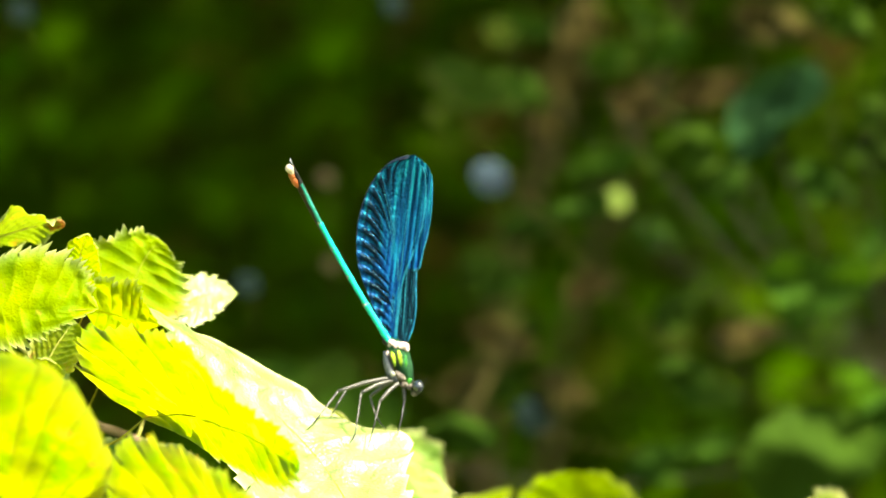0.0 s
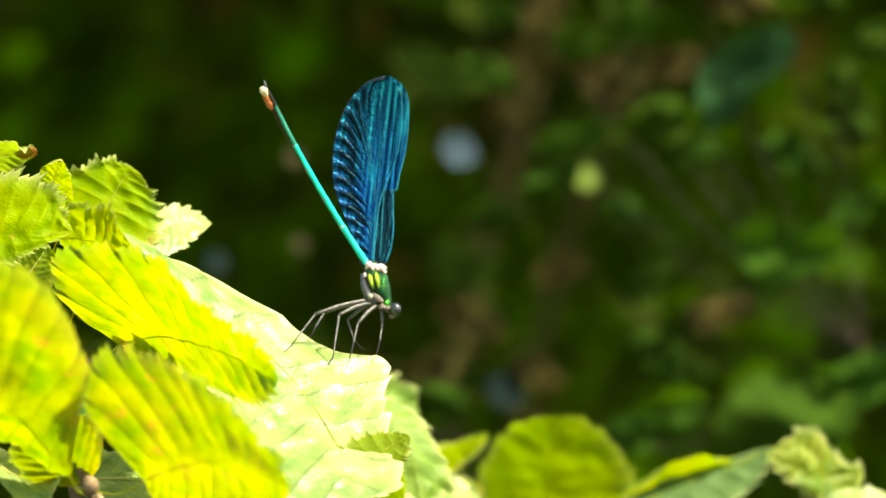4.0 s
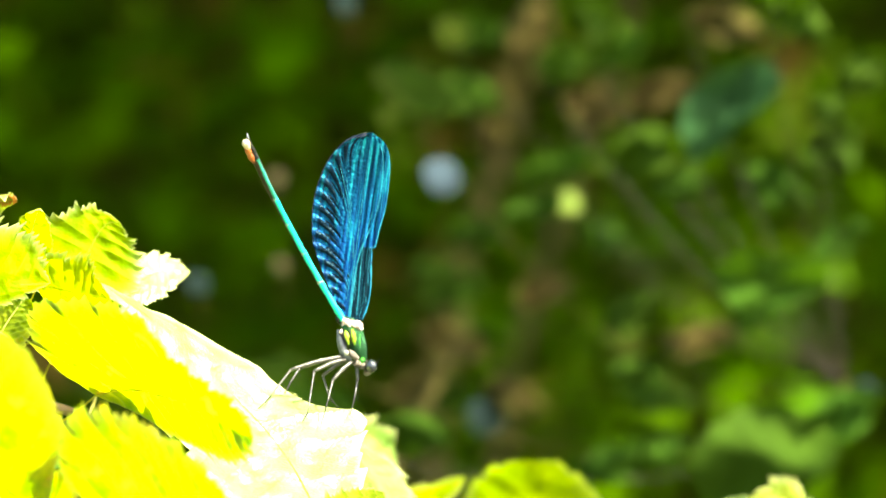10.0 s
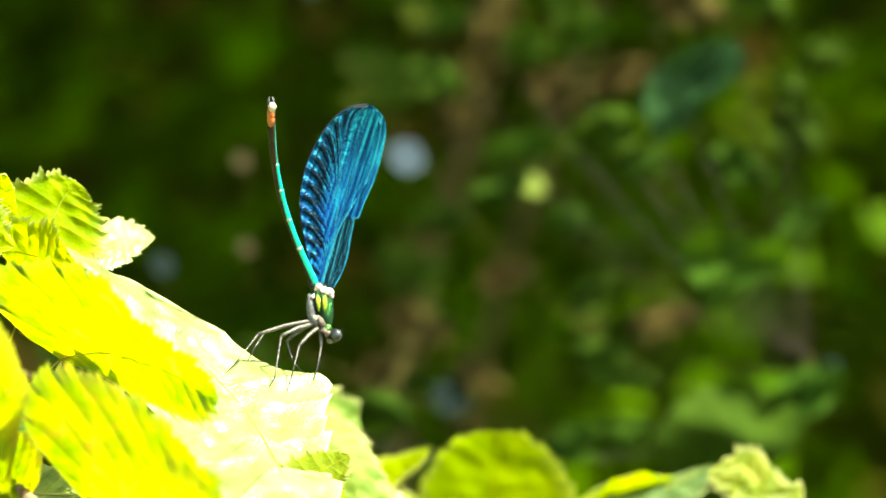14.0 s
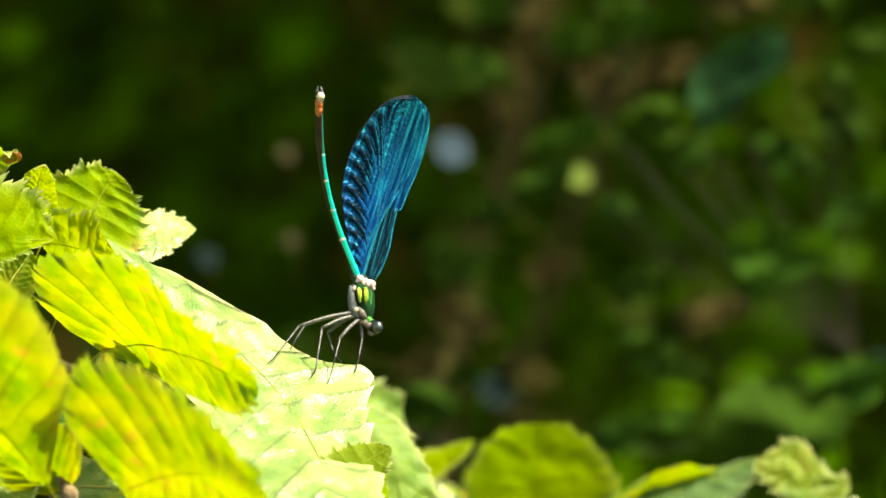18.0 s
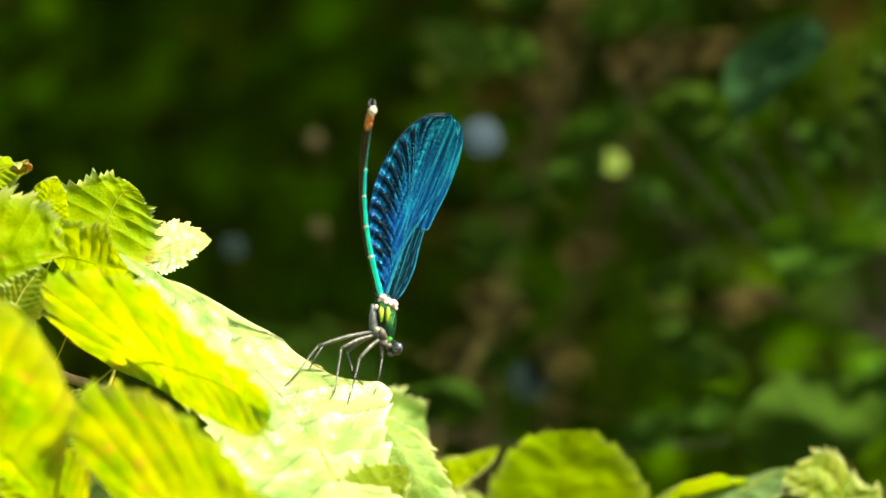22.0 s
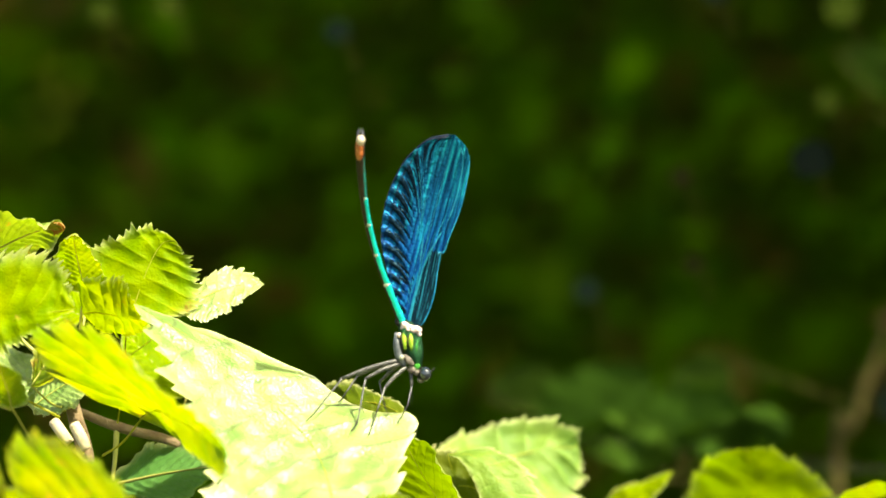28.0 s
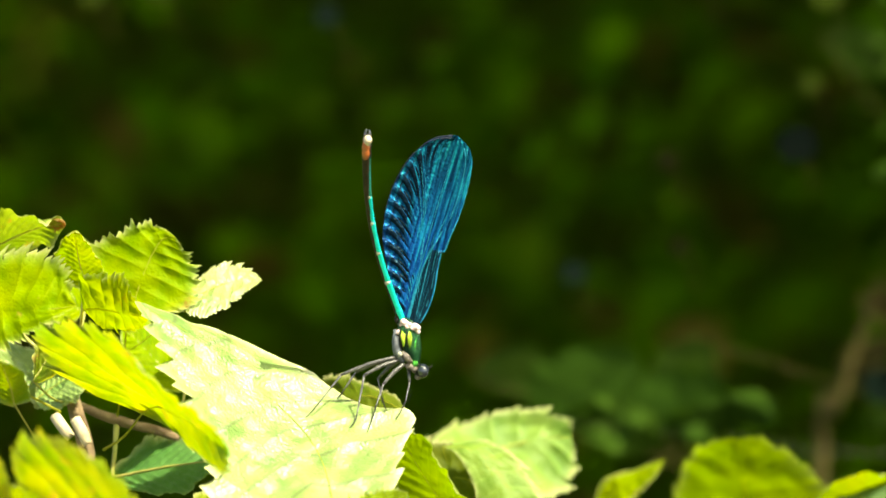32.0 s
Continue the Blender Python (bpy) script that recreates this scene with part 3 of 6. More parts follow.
def blade(parent, label, rib, left, right, mat, veins=11, pleat=0.32, tooth=(0.9, 0.9), teeth=3, curl=(0.0, 0.0), lump=0.7, seed=0, thick=1.0, stalk=None,
          fine=True, cup=0.0, name="leaf"):
    """A leaf blade between its two margins (each spread from the base to the tip, millimetres) and its midrib, doubly toothed, with a
    pleat between each pair of side veins; a third tooth depth holds for the tip end of the right margin; curl rolls the left and the right margin back."""
    rnd = random.Random(seed)
    teeth_out = tooth if isinstance(tooth, tuple) else (tooth, tooth)
    nu, nv = (150, 12) if fine else (40, 5)
    mid = spline(rib, nu + 1)
    sides = (spline([rib[0], *left, rib[-1]], nu + 1), spline([rib[0], *right, rib[-1]], nu + 1))
    base = Vector(rib[0])
    size = (Vector(rib[-1]) - base).length
    big = [0.45 + 0.9 * rnd.random() for _ in range(60)]
    rows, uv = [], []
    for i in range(nu + 1):
        u = i / nu
        way = (mid[min(i + 1, nu)] - mid[max(i - 1, 0)]).normalized()
        line = []
        for j in range(-nv, nv + 1):
            v = math.copysign((abs(j) / nv) ** 0.8, j)
            s = 0 if j < 0 else 1
            rim = sides[s][i]
            out = rim - mid[i]
            reach = out.length
            out = out / reach if reach > 1e-6 else Vector((0, 0, 0))
            a = abs(v)
            n = way.cross(sides[1][i] - sides[0][i]).normalized().lerp(way.cross(out) * (-1 if s == 0 else 1), min(1.0, a * 2))
            n = n.normalized() if n.length > 1e-6 else Vector((0, -1, 0))
            k = (u + 0.013 * noise.noise((u * 5, seed, s))) * veins + 0.3 * s
            q = k + 0.10 * noise.noise((u * 7 + seed, v * 3, 2.5))
            lead = (k % 1.0) ** 1.4 * big[int(k) % 30 + 30 * s]
            nick = ((k * teeth) % 1.0) ** 1.2
            edge = max(0.0, (a - 0.72) / 0.28)
            wide = min(1.0, reach / 6) * min(1.0, u * 14, (1 - u) * 14 + 0.15)
            p = mid[i] + (rim - mid[i]) * a
            depth = teeth_out[s] if s == 0 else teeth_out[1] + (teeth_out[-1] - teeth_out[1]) * min(1.0, max(0.0, (u - 0.36) / 0.08))
            p += (out * (lead + 0.75 * nick - 0.75) + way * 0.5 * (lead + 0.6 * nick)) * depth * edge**1.5 * wide
            p += way * (0.10 * reach * a * (1 - a))
            h = pleat * (abs(math.sin(math.pi * q)) ** 0.7 - 0.5) * min(1, a * 4) * (1 - 0.3 * a**4) * wide
            h += lump * wide * noise.noise((u * 4.5 + seed, v * 2.2, 0.5)) + 0.35 * lump * wide * noise.noise((u * 13 + seed, v * 6, 3.5))
            h += 0.55 * edge * wide * noise.noise((u * 22 + seed, s * 9.0, 6.5)) - curl[s] * a**4 * wide + cup * a * a
            line.append(p + n * h)
            uv.append((q + 0.5 + 40, v))
        rows.append(line)
    verts = [(p - base) * MM for line in rows for p in line]
    w = 2 * nv + 1
    faces = [(a := i * w + j, a + 1, a + 1 + w, a + w) for i in range(nu) for j in range(2 * nv)]
    ob = mesh_object(name, verts, faces, mat, parent, base * MM - parent.location, uv)
    tagged(ob, label)
    r0 = max(0.12, size * 0.0062) * thick
    tube_part("midrib", [p - base for p in mid[:: nu // 5]], [r0, r0 * 0.8, r0 * 0.55, r0 * 0.25], RIB if fine else mat, ob, n=24, sides=7)
    if stalk is not None:
        end = Vector(stalk) - base
        tube_part("petiole", [Vector((0, 0, 0)), end * 0.5 + Vector((0, 0, -0.07 * end.length)), end], [r0, r0 * 1.1, r0 * 1.5] if fine else [0.09, 0.09, 0.1], RIB if fine else TAIL_DARK, ob, n=14, sides=8)
    return ob


def thing(name, label, category, at=(0, 0, 0), group="", kind=""):
    ob = new(name)
    ob.empty_display_size = 0.01
    ob.location = Vector(at) * MM
    return tagged(ob, label, category, group, kind)


# ---- ground, bank and shrubs behind ----
def build_ground():
    n, verts, faces = 60, [], []
    for i in range(n + 1):
        for j in range(n + 1):
            x = math.copysign(abs(i / n * 2 - 1) ** 3 * 400, i / n * 2 - 1)
            y = math.copysign(abs(j / n * 2 - 1) ** 3 * 400, j / n * 2 - 1)
            z = -0.75 + 0.05 * noise.noise((x * 1.3, y * 1.3, 0)) + 0.3 * noise.noise((x * 0.03, y * 0.03, 3))
            verts.append((x, y, z))
    faces = [(a := i * (n + 1) + j, a + n + 1, a + n + 2, a + 1) for i in range(n) for j in range(n)]
    g = mesh_object("ground", verts, faces, SOIL)
    tagged(g, "dark mossy woodland floor under the shrubs", "ground", kind="structure")


def scatter_leaves(name, label, category, count, place, size, mat, seed, droop=0.5):
    """Many small cupped leaves as one mass."""
    rnd = random.Random(seed)
    verts, faces = [], []
    shape = [(0, 0, 0), (0.32, 0.30, 0.10), (0.36, 0.62, 0.12), (0, 1, -0.06), (-0.36, 0.62, 0.12), (-0.32, 0.30, 0.10), (0, 0.32, 0), (0, 0.64, 0.02)]
    fan = [(0, 1, 6), (1, 2, 7, 6), (2, 3, 7), (3, 4, 7), (4, 5, 6, 7), (5, 0, 6)]
    for _ in range(count):
        c = Vector(place(rnd))
        s = size[0] + (size[1] - size[0]) * rnd.random()
        turn = Euler((-droop * rnd.random() * 2.2, rnd.gauss(0, 0.5), rnd.random() * 6.28)).to_matrix()
        at = len(verts)
        for q in shape:
            verts.append(c + turn @ (Vector(q) * s))
        faces += [tuple(at + k for k in f) for f in fan]
    ob = mesh_object(name, verts, faces, mat)
    return tagged(ob, label, category, kind="stuff")


build_ground()


def build_bank():
    n, verts = 70, []
    for i in range(n + 1):
        for j in range(n + 1):
            x, f = -9 + 18 * i / n, j / n
            y = 1.15 + 2.2 * f + 0.12 * noise.noise((x * 1.7, f * 5, 1))
            z = -0.85 + 2.6 * f**0.8 + 0.14 * noise.noise((x * 2.1, f * 7, 4)) - (3.0 * max(0, f - 0.8))
            verts.append((x, y, z))
    faces = [(a := i * (n + 1) + j, a + n + 1, a + n + 2, a + 1) for i in range(n) for j in range(n)]
    ob = mesh_object("bank", verts, faces, MOSS)
    tagged(ob, "steep shaded bank covered in dark moss and litter", "bank", kind="structure")


build_bank()
scatter_leaves("bank_foliage", "dark green ivy-like leaves covering the shaded bank", "foliage", 22000,
               lambda r: ((x := r.uniform(-2.2, 2.4)), (y := r.uniform(0.75, 1.9)), -0.8 + max(0, y - 1.0) * 1.35 + abs(r.gauss(0, 0.25))), (0.02, 0.05), SHADE_LEAF, 3)
scatter_leaves("thicket_foliage", "dim green shrub leaves a little behind the sunlit branch", "foliage", 9000,
               lambda r: (r.uniform(-0.36, 0.46), r.uniform(0.64, 1.2), r.uniform(-0.4, 0.42)), (0.009, 0.024), SHADE_LEAF, 11)
def crown_spot(r):
    x, y = r.uniform(-3.0, 4.0), 0.27 + 4.0 * r.random() ** 1.3
    # unseen leaves crowded into this strip to deepen the background shade
    if r.random() < 0.17:
        x, y = r.uniform(0.1, 0.5), r.uniform(0.5, 2.5)
    return x, y, r.uniform(0.6, 1.15)


scatter_leaves("overhanging_foliage", "dense unseen overhanging tree leaves that shade the thicket", "foliage", 8800, crown_spot, (0.08, 0.15), CROWN_LEAF, 7, droop=0.25)



def stem(name, label, points, radii, group=""):
    verts, faces = tube([Vector(p) * MM for p in points], [r * MM for r in radii], 24, 10, rough=0.12)
    ob = mesh_object(name, verts, faces, BARK)
    return tagged(ob, label, "stem", group)


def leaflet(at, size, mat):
    """A small, slightly domed leaf added in the thicket for a light spot, tilted so that it throws sunlight to the open
    side.
    """
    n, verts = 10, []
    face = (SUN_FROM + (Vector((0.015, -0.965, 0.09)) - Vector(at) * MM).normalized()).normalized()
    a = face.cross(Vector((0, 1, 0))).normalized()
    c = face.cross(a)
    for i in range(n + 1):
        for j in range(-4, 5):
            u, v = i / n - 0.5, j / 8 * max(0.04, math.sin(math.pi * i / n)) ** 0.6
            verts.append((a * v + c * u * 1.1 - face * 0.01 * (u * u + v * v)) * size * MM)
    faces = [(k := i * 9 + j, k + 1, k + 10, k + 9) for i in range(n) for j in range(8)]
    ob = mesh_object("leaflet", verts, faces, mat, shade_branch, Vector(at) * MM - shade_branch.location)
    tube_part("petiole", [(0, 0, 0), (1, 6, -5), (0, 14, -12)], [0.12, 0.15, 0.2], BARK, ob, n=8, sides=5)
    return tagged(ob, "small leaflet added for a blurred light spot")


stem("woody_stem", "thin brown woody stem leaning through the thicket",
     [(48, 700, 81), (40, 700, 39), (31, 700, 5), (23, 700, -18), (17, 702, -42), (14, 704, -66), (12, 706, -114), (11, 710, -479)], [3.4, 3.0, 2.8, 2.7, 2.7, 3.0, 3.6])
stem("woody_stem", "thin brown woody stem leaning through the thicket",
     [(75, 760, 71), (66, 760, 23), (58, 765, 7), (45, 770, -37), (33, 780, -87), (25, 780, -230)], [2.8, 3.0, 2.4, 2.2, 2.8])
stem("woody_stem", "short dead stem at the foot of the thicket",
     [(21, 340, -9), (14, 340, -24), (7, 342, -39), (1, 345, -57), (-20, 345, -265)], [0.3, 0.9, 1.3, 1.5, 2.0])

# ---- leafy branches ----
near_branch = thing("hazel_branch", "sunlit hazel branch with yellow-green toothed leaves", "branch", (-60, -10, -10))
blade(near_branch, "pale shiny leaf face carrying the damselfly",
      [(-5.1, -42.0, -19.0), (-8.3, -26.0, -10.7), (-14.7, -11.0, -2.6), (-23.1, -6.0, 5.8), (-34.6, -7.0, 16.8), (-44.5, -9.0, 24.3)],
      [(-15.8, -50.0, -20.9), (-24.8, -40.0, -14.3), (-27.7, -30.0, -6.1), (-31.7, -22.0, 4.5), (-38.7, -15.0, 15.5)],
      [(2.9, -38.0, -17.3), (1.0, -20.0, -10.2), (0.2, -8.0, -4.0), (0.2, -1.0, 0.7), (-9.9, 2.0, 3.0), (-18.4, 3.0, 9.1), (-31.7, 0.0, 16.9), (-39.7, -5.0, 21.6)],
      LEAF_TOP, veins=10, pleat=0.5, tooth=(2.4, 1.5, 0.2), teeth=2, curl=(0.2, 0.0), lump=0.6, seed=1, thick=0.22, stalk=(-18.4, -40.0, -49.8))
blade(near_branch, "yellow-green leaf seen from below, light shining through",
      [(-45.5, -8.0, 4.8), (-40.3, -18.0, 6.8), (-34.5, -29.0, 7.4), (-28.7, -39.0, 6.6), (-22.8, -47.0, 4.8), (-17.0, -53.0, 2.6)],
      [(-54.5, -22.0, 13.4), (-55.3, -33.0, 22.4), (-45.5, -40.0, 23.6), (-37.4, -47.0, 22.6), (-31.0, -49.0, 16.0), (-25.5, -53.0, 12.0), (-19.2, -56.0, 7.8)],
      [(-37.0, -16.0, 2.2), (-30.5, -27.0, -0.6), (-25.4, -36.0, -2.3), (-21.5, -44.0, -2.6), (-18.2, -50.0, -1.0)],
      LEAF, veins=13, pleat=0.48, tooth=(2.1, 1.3), lump=0.7, seed=2, thick=0.5, stalk=(-54.9, -2.0, -1.4))
blade(near_branch, "yellow-green leaf seen from below, light shining through",
      [(-38.6, -62.0, -13.3), (-34.3, -68.0, -10.8), (-29.1, -74.0, -9.1), (-24.5, -80.0, -8.7), (-19.4, -86.0, -9.6), (-14.0, -92.0, -11.5)],
      [(-47.8, -66.0, -1.8), (-47.3, -72.0, 6.9), (-41.3, -77.0, 9.8), (-34.7, -80.0, 8.9), (-29.5, -83.0, 5.3), (-23.2, -88.0, 1.2), (-16.7, -92.0, -5.8)],
      [(-36.2, -56.0, -20.3), (-29.6, -60.0, -22.5), (-23.0, -68.0, -21.4), (-17.4, -80.0, -17.9)],
      LEAF, veins=12, pleat=0.42, tooth=1.8, lump=0.8, seed=3, thick=0.5, stalk=(-48.4, -46.0, -16.2))
blade(near_branch, "yellow-green leaf with a blunt toothed margin",
      [(-50.7, -60.0, -12.6), (-54.3, -64.0, -7.5), (-58.5, -69.0, -1.7), (-63.0, -74.0, 3.8), (-68.9, -78.0, 9.7), (-75.5, -84.0, 15.1)],
      [(-53.5, -56.0, -12.0), (-59.9, -56.0, -7.4), (-66.2, -57.0, -5.3), (-72.3, -60.0, -1.7), (-76.3, -70.0, 5.7)],
      [(-48.2, -71.0, -1.7), (-46.1, -81.0, 6.8), (-48.8, -91.0, 16.4), (-53.9, -97.0, 22.6), (-62.0, -99.0, 24.8), (-70.8, -97.0, 21.6)],
      LEAF, veins=11, pleat=0.4, tooth=0.9, lump=1.3, seed=4, thick=0.6, stalk=(-49.3, -46.0, -16.6))
blade(near_branch, "yellow-green leaf with rusty specks",
      [(-80.1, -12.0, 24.4), (-74.3, -13.0, 24.3), (-68.5, -14.0, 24.6), (-62.3, -15.0, 24.5), (-57.1, -15.0, 24.4), (-52.7, -15.0, 24.6)],
      [(-78.5, -9.0, 29.0), (-71.8, -9.0, 32.3), (-65.3, -9.0, 34.6), (-59.2, -11.0, 34.0), (-55.3, -13.0, 32.2), (-54.3, -14.0, 28.3)],
      [(-77.0, -15.0, 19.9), (-69.2, -18.0, 18.3), (-64.4, -18.0, 19.5), (-59.3, -17.0, 21.7), (-55.6, -16.0, 23.3)],
      LEAF_MID, veins=10, pleat=0.3, tooth=1.4, lump=1.2, seed=5, stalk=(-61.9, -2.0, 5.6))
blade(near_branch, "",
      [(-56.0, -2.0, 22.8), (-53.1, -3.0, 22.9), (-49.6, -4.0, 22.2), (-46.7, -5.0, 21.6), (-42.8, -6.0, 21.0)],
      [(-55.3, -5.0, 29.3), (-50.5, -6.0, 28.6), (-47.3, -7.0, 28.8), (-45.5, -7.0, 25.3)],
      [(-54.2, 0.0, 19.7), (-50.3, 0.0, 18.3), (-46.4, -2.0, 19.0)],
      LEAF_MID, veins=8, pleat=0.35, tooth=0.9, lump=0.6, seed=11, stalk=(-62.9, 8.0, 11.1))
blade(near_branch, "",
      [(-51.2, 6.0, 18.7), (-49.6, 7.0, 23.1), (-48.1, 9.0, 27.3), (-46.5, 10.0, 30.6), (-44.7, 11.0, 33.0), (-42.4, 11.0, 33.3)],
      [(-56.4, 5.0, 21.2), (-58.1, 7.0, 26.4), (-58.1, 10.0, 32.7), (-53.1, 11.0, 34.6), (-48.5, 12.0, 35.8), (-44.7, 12.0, 34.8)],
      [(-45.6, 6.0, 20.0), (-40.3, 8.0, 20.5), (-38.8, 10.0, 24.6), (-40.1, 11.0, 28.5), (-41.6, 11.0, 31.8)],
      LEAF_MID, veins=9, pleat=0.3, tooth=1.2, curl=(0.2, 0.7), lump=0.9, seed=9, stalk=(-57.9, 16.0, 1.8))
blade(near_branch, "pale shiny upper face of a turned leaf",
      [(-41.5, 9.0, 20.8), (-39.1, 12.0, 22.9), (-36.4, 16.0, 24.0), (-33.3, 19.0, 24.3), (-30.5, 21.0, 23.9)],
      [(-41.2, 14.0, 24.0), (-39.3, 19.0, 26.7), (-35.6, 22.0, 26.9), (-32.4, 22.0, 25.5)],
      [(-40.3, 7.0, 20.2), (-38.0, 8.0, 19.3), (-35.0, 12.0, 20.3), (-32.4, 16.0, 22.2)],
      LEAF_TOP, veins=9, pleat=0.25, tooth=0.8, lump=0.5, seed=10, thick=0.6, stalk=(-62.9, 8.0, 11.1))
blade(near_branch, "",
      [(-9.2, -34.0, -17.9), (-5.7, -30.0, -15.3), (-2.3, -27.0, -13.2), (1.2, -25.0, -11.5), (4.2, -24.0, -9.8)],
      [(-9.1, -30.0, -13.3), (-7.3, -27.0, -11.3), (-3.7, -24.0, -9.6), (0.8, -23.0, -9.1)],
      [(-5.4, -37.0, -19.4), (0.6, -34.0, -17.9), (2.9, -30.0, -15.1), (4.0, -26.0, -12.5)],
      LEAF_SOFT, veins=8, pleat=0.4, tooth=1.3, lump=0.6, seed=13, stalk=(-18.4, -40.0, -39.8))
blade(near_branch, "yellow-green leaf behind the perch, half shade in its colour",
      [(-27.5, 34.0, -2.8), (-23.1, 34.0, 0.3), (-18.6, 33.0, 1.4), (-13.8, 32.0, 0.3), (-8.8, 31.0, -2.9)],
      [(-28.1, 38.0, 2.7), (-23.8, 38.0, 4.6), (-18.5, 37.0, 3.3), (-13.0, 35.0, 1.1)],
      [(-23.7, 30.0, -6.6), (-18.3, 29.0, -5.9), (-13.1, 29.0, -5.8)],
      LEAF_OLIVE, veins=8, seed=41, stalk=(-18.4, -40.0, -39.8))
leaf(near_branch, "curled leaf with a scorched brown tip",
     (-80, 10, 31), (-69.8, 6, 35.9), (-60.5, 5, 37.4), (-68, -3, 39.7), (-70.1, 12, 32.5), LEAF_SCORCHED, wave=1.2, stalk=(-62.9, 8.0, 11.1), seed=6)
leaf(near_branch, "scorched brown leaf tip",
     (-63.4, 5, 37.8), (-61.7, 5, 37.6), (-59.9, 5, 37.4), (-60.9, 3, 38.7), (-62.5, 7, 36.5), LEAF_BROWN, wave=0.4, pleat=0.2, rib=0.5, seed=7)
leaf(near_branch, "",
     (-57.8, 6, 27.2), (-57.2, 2, 31.4), (-55.5, -4, 36.4), (-62.6, 2, 31.5), (-53.2, 3, 30.5), LEAF_MID, round_base=True, wave=0.7, blunt=1.8, tooth=0.08, stalk=(-62.9, 8.0, 11.1), seed=8)
leaf(near_branch, "dark green leaf in shade",
     (-59.3, 14, -8.2), (-47.5, 8, -6.3), (-35.4, 2, -5), (-50.2, 20, -2), (-43.1, -6, -9.4), LEAF_DEEP, stalk=(-57.9, 16.0, 1.8), seed=12)
leaf(near_branch, "",
     (-65.6, 16, 7.5), (-73.3, 18, 10.9), (-83.1, 20, 13.4), (-76.5, 26, 15.4), (-70.1, 10, 6.4), LEAF_TOP, stalk=(-62.9, 8.0, 11.1), seed=14)
leaf(near_branch, "",
     (-62.8, 10, 5.9), (-66.8, 12, 9.5), (-70.7, 14, 12.6), (-66.9, 18, 11.4), (-66.6, 6, 7.6), LEAF, stalk=(-62.1, 6.0, 6.3), seed=15)
leaf(near_branch, "",
     (-62.7, -10, -15.4), (-68.9, -6, -13.5), (-77.2, -2, -11.5), (-72.5, 6, -10.3), (-64.6, -20, -16), LEAF_TOP, stalk=(-59.1, 0.0, -9.0), seed=16)
leaf(near_branch, "",
     (-43, 4, -19.4), (-38, 6, -14.1), (-34, 8, -9.7), (-42.5, 12, -11.5), (-32.3, 0, -15.7), LEAF_MID, seed=17)
leaf(near_branch, "",
     (-64.2, -8, 11.7), (-60.5, -6, 17.3), (-57.8, -4, 21.5), (-64.8, 0, 18.7), (-55.4, -12, 15.9), LEAF, stalk=(-62.1, 6.0, 6.3), seed=18)
leaf(near_branch, "",
     (-62.4, 18, 21.1), (-67, 20, 23.3), (-73.1, 24, 27.4), (-67.5, 26, 27.8), (-68.4, 14, 20), LEAF_MID, stalk=(-62.9, 8.0, 11.1), seed=19)
leaf(near_branch, "",
     (-68.4, 4, 7.3), (-64.7, 6, 9.7), (-60.1, 8, 11.6), (-68, 12, 12.8), (-61.1, 0, 6.2), LEAF_TOP, stalk=(-62.1, 6.0, 6.3), seed=20)
leaf(near_branch, "",
     (-46.1, 20, 5.9), (-52.3, 22, 12.1), (-57.5, 24, 17.8), (-50.7, 28, 15.4), (-53.8, 16, 8.9), LEAF_MID, stalk=(-48.5, 18.0, -1.9), seed=21)
leaf(near_branch, "",
     (-60.5, -30, 10.3), (-59.6, -34, 14.4), (-59.7, -38, 18.5), (-66.5, -34, 14.9), (-57.7, -30, 12.9), LEAF, stalk=(-59.1, 0.0, -9.0), seed=22)
leaf(near_branch, "",
     (-48.7, -44, -14.4), (-53.1, -48, -8.5), (-56.9, -52, -1.2), (-46.9, -54, -4.9), (-61, -42, -13.4), LEAF, seed=23)
leaf(near_branch, "",
     (-66.9, -35, -10.7), (-58.1, -40, -15), (-52.5, -38, -10.6), (-61.4, -20, -12.2), (-57.5, -50, -18.6), LEAF_TOP, seed=24)
leaf(near_branch, "",
     (-55.5, -14, -17.3), (-45, -22, -17), (-34.6, -30, -16.6), (-48.6, -6, -13.9), (-38.9, -40, -20.7), LEAF_TOP, seed=25)
tube_part("twig", [(7.0, -32.0, 3.6), (9.2, -34.0, -0.9), (11.4, -36.0, -5.5), (15.4, -40.0, -14.4), (20.5, -40.0, -46.2), (22.1, -10.0, -266.0), (13.0, 20.0, -881.3)], [0.7, 0.8, 1.1, 1.4, 2.2, 4.0, 6.0], TWIG, near_branch, n=24, sides=10, label="brown bark twig", rough=0.1)
tube_part("bud", [(11.5, -37.0, -6.5), (11.8, -39.0, -5.0), (11.0, -38.0, -3.6)], [0.7, 1.6, 0.4], TWIG, near_branch, n=10, sides=10, label="brown leaf bud")
tube_part("twig", [(-2.9, 18.0, 21.1), (-2.1, 16.0, 16.3), (-0.1, 14.0, 8.5), (0.9, 10.0, 1.0), (9.4, -10.0, -16.5), (13.3, -15.0, -131.7), (6.0, -10.0, -260.9)], [0.9, 1.3, 1.5, 1.6, 2.2, 2.8, 3.0], TWIG, near_branch, n=24, sides=10, label="brown bark twig", rough=0.1)
tube_part("twig", [(-5.2, 24.0, 15.7), (2.1, 26.0, 11.8), (11.5, 28.0, 8.1), (22.0, 32.0, 1.0)], [0.7, 0.9, 0.8, 0.7], TWIG, near_branch, n=20, sides=10, label="brown bark twig", rough=0.15)
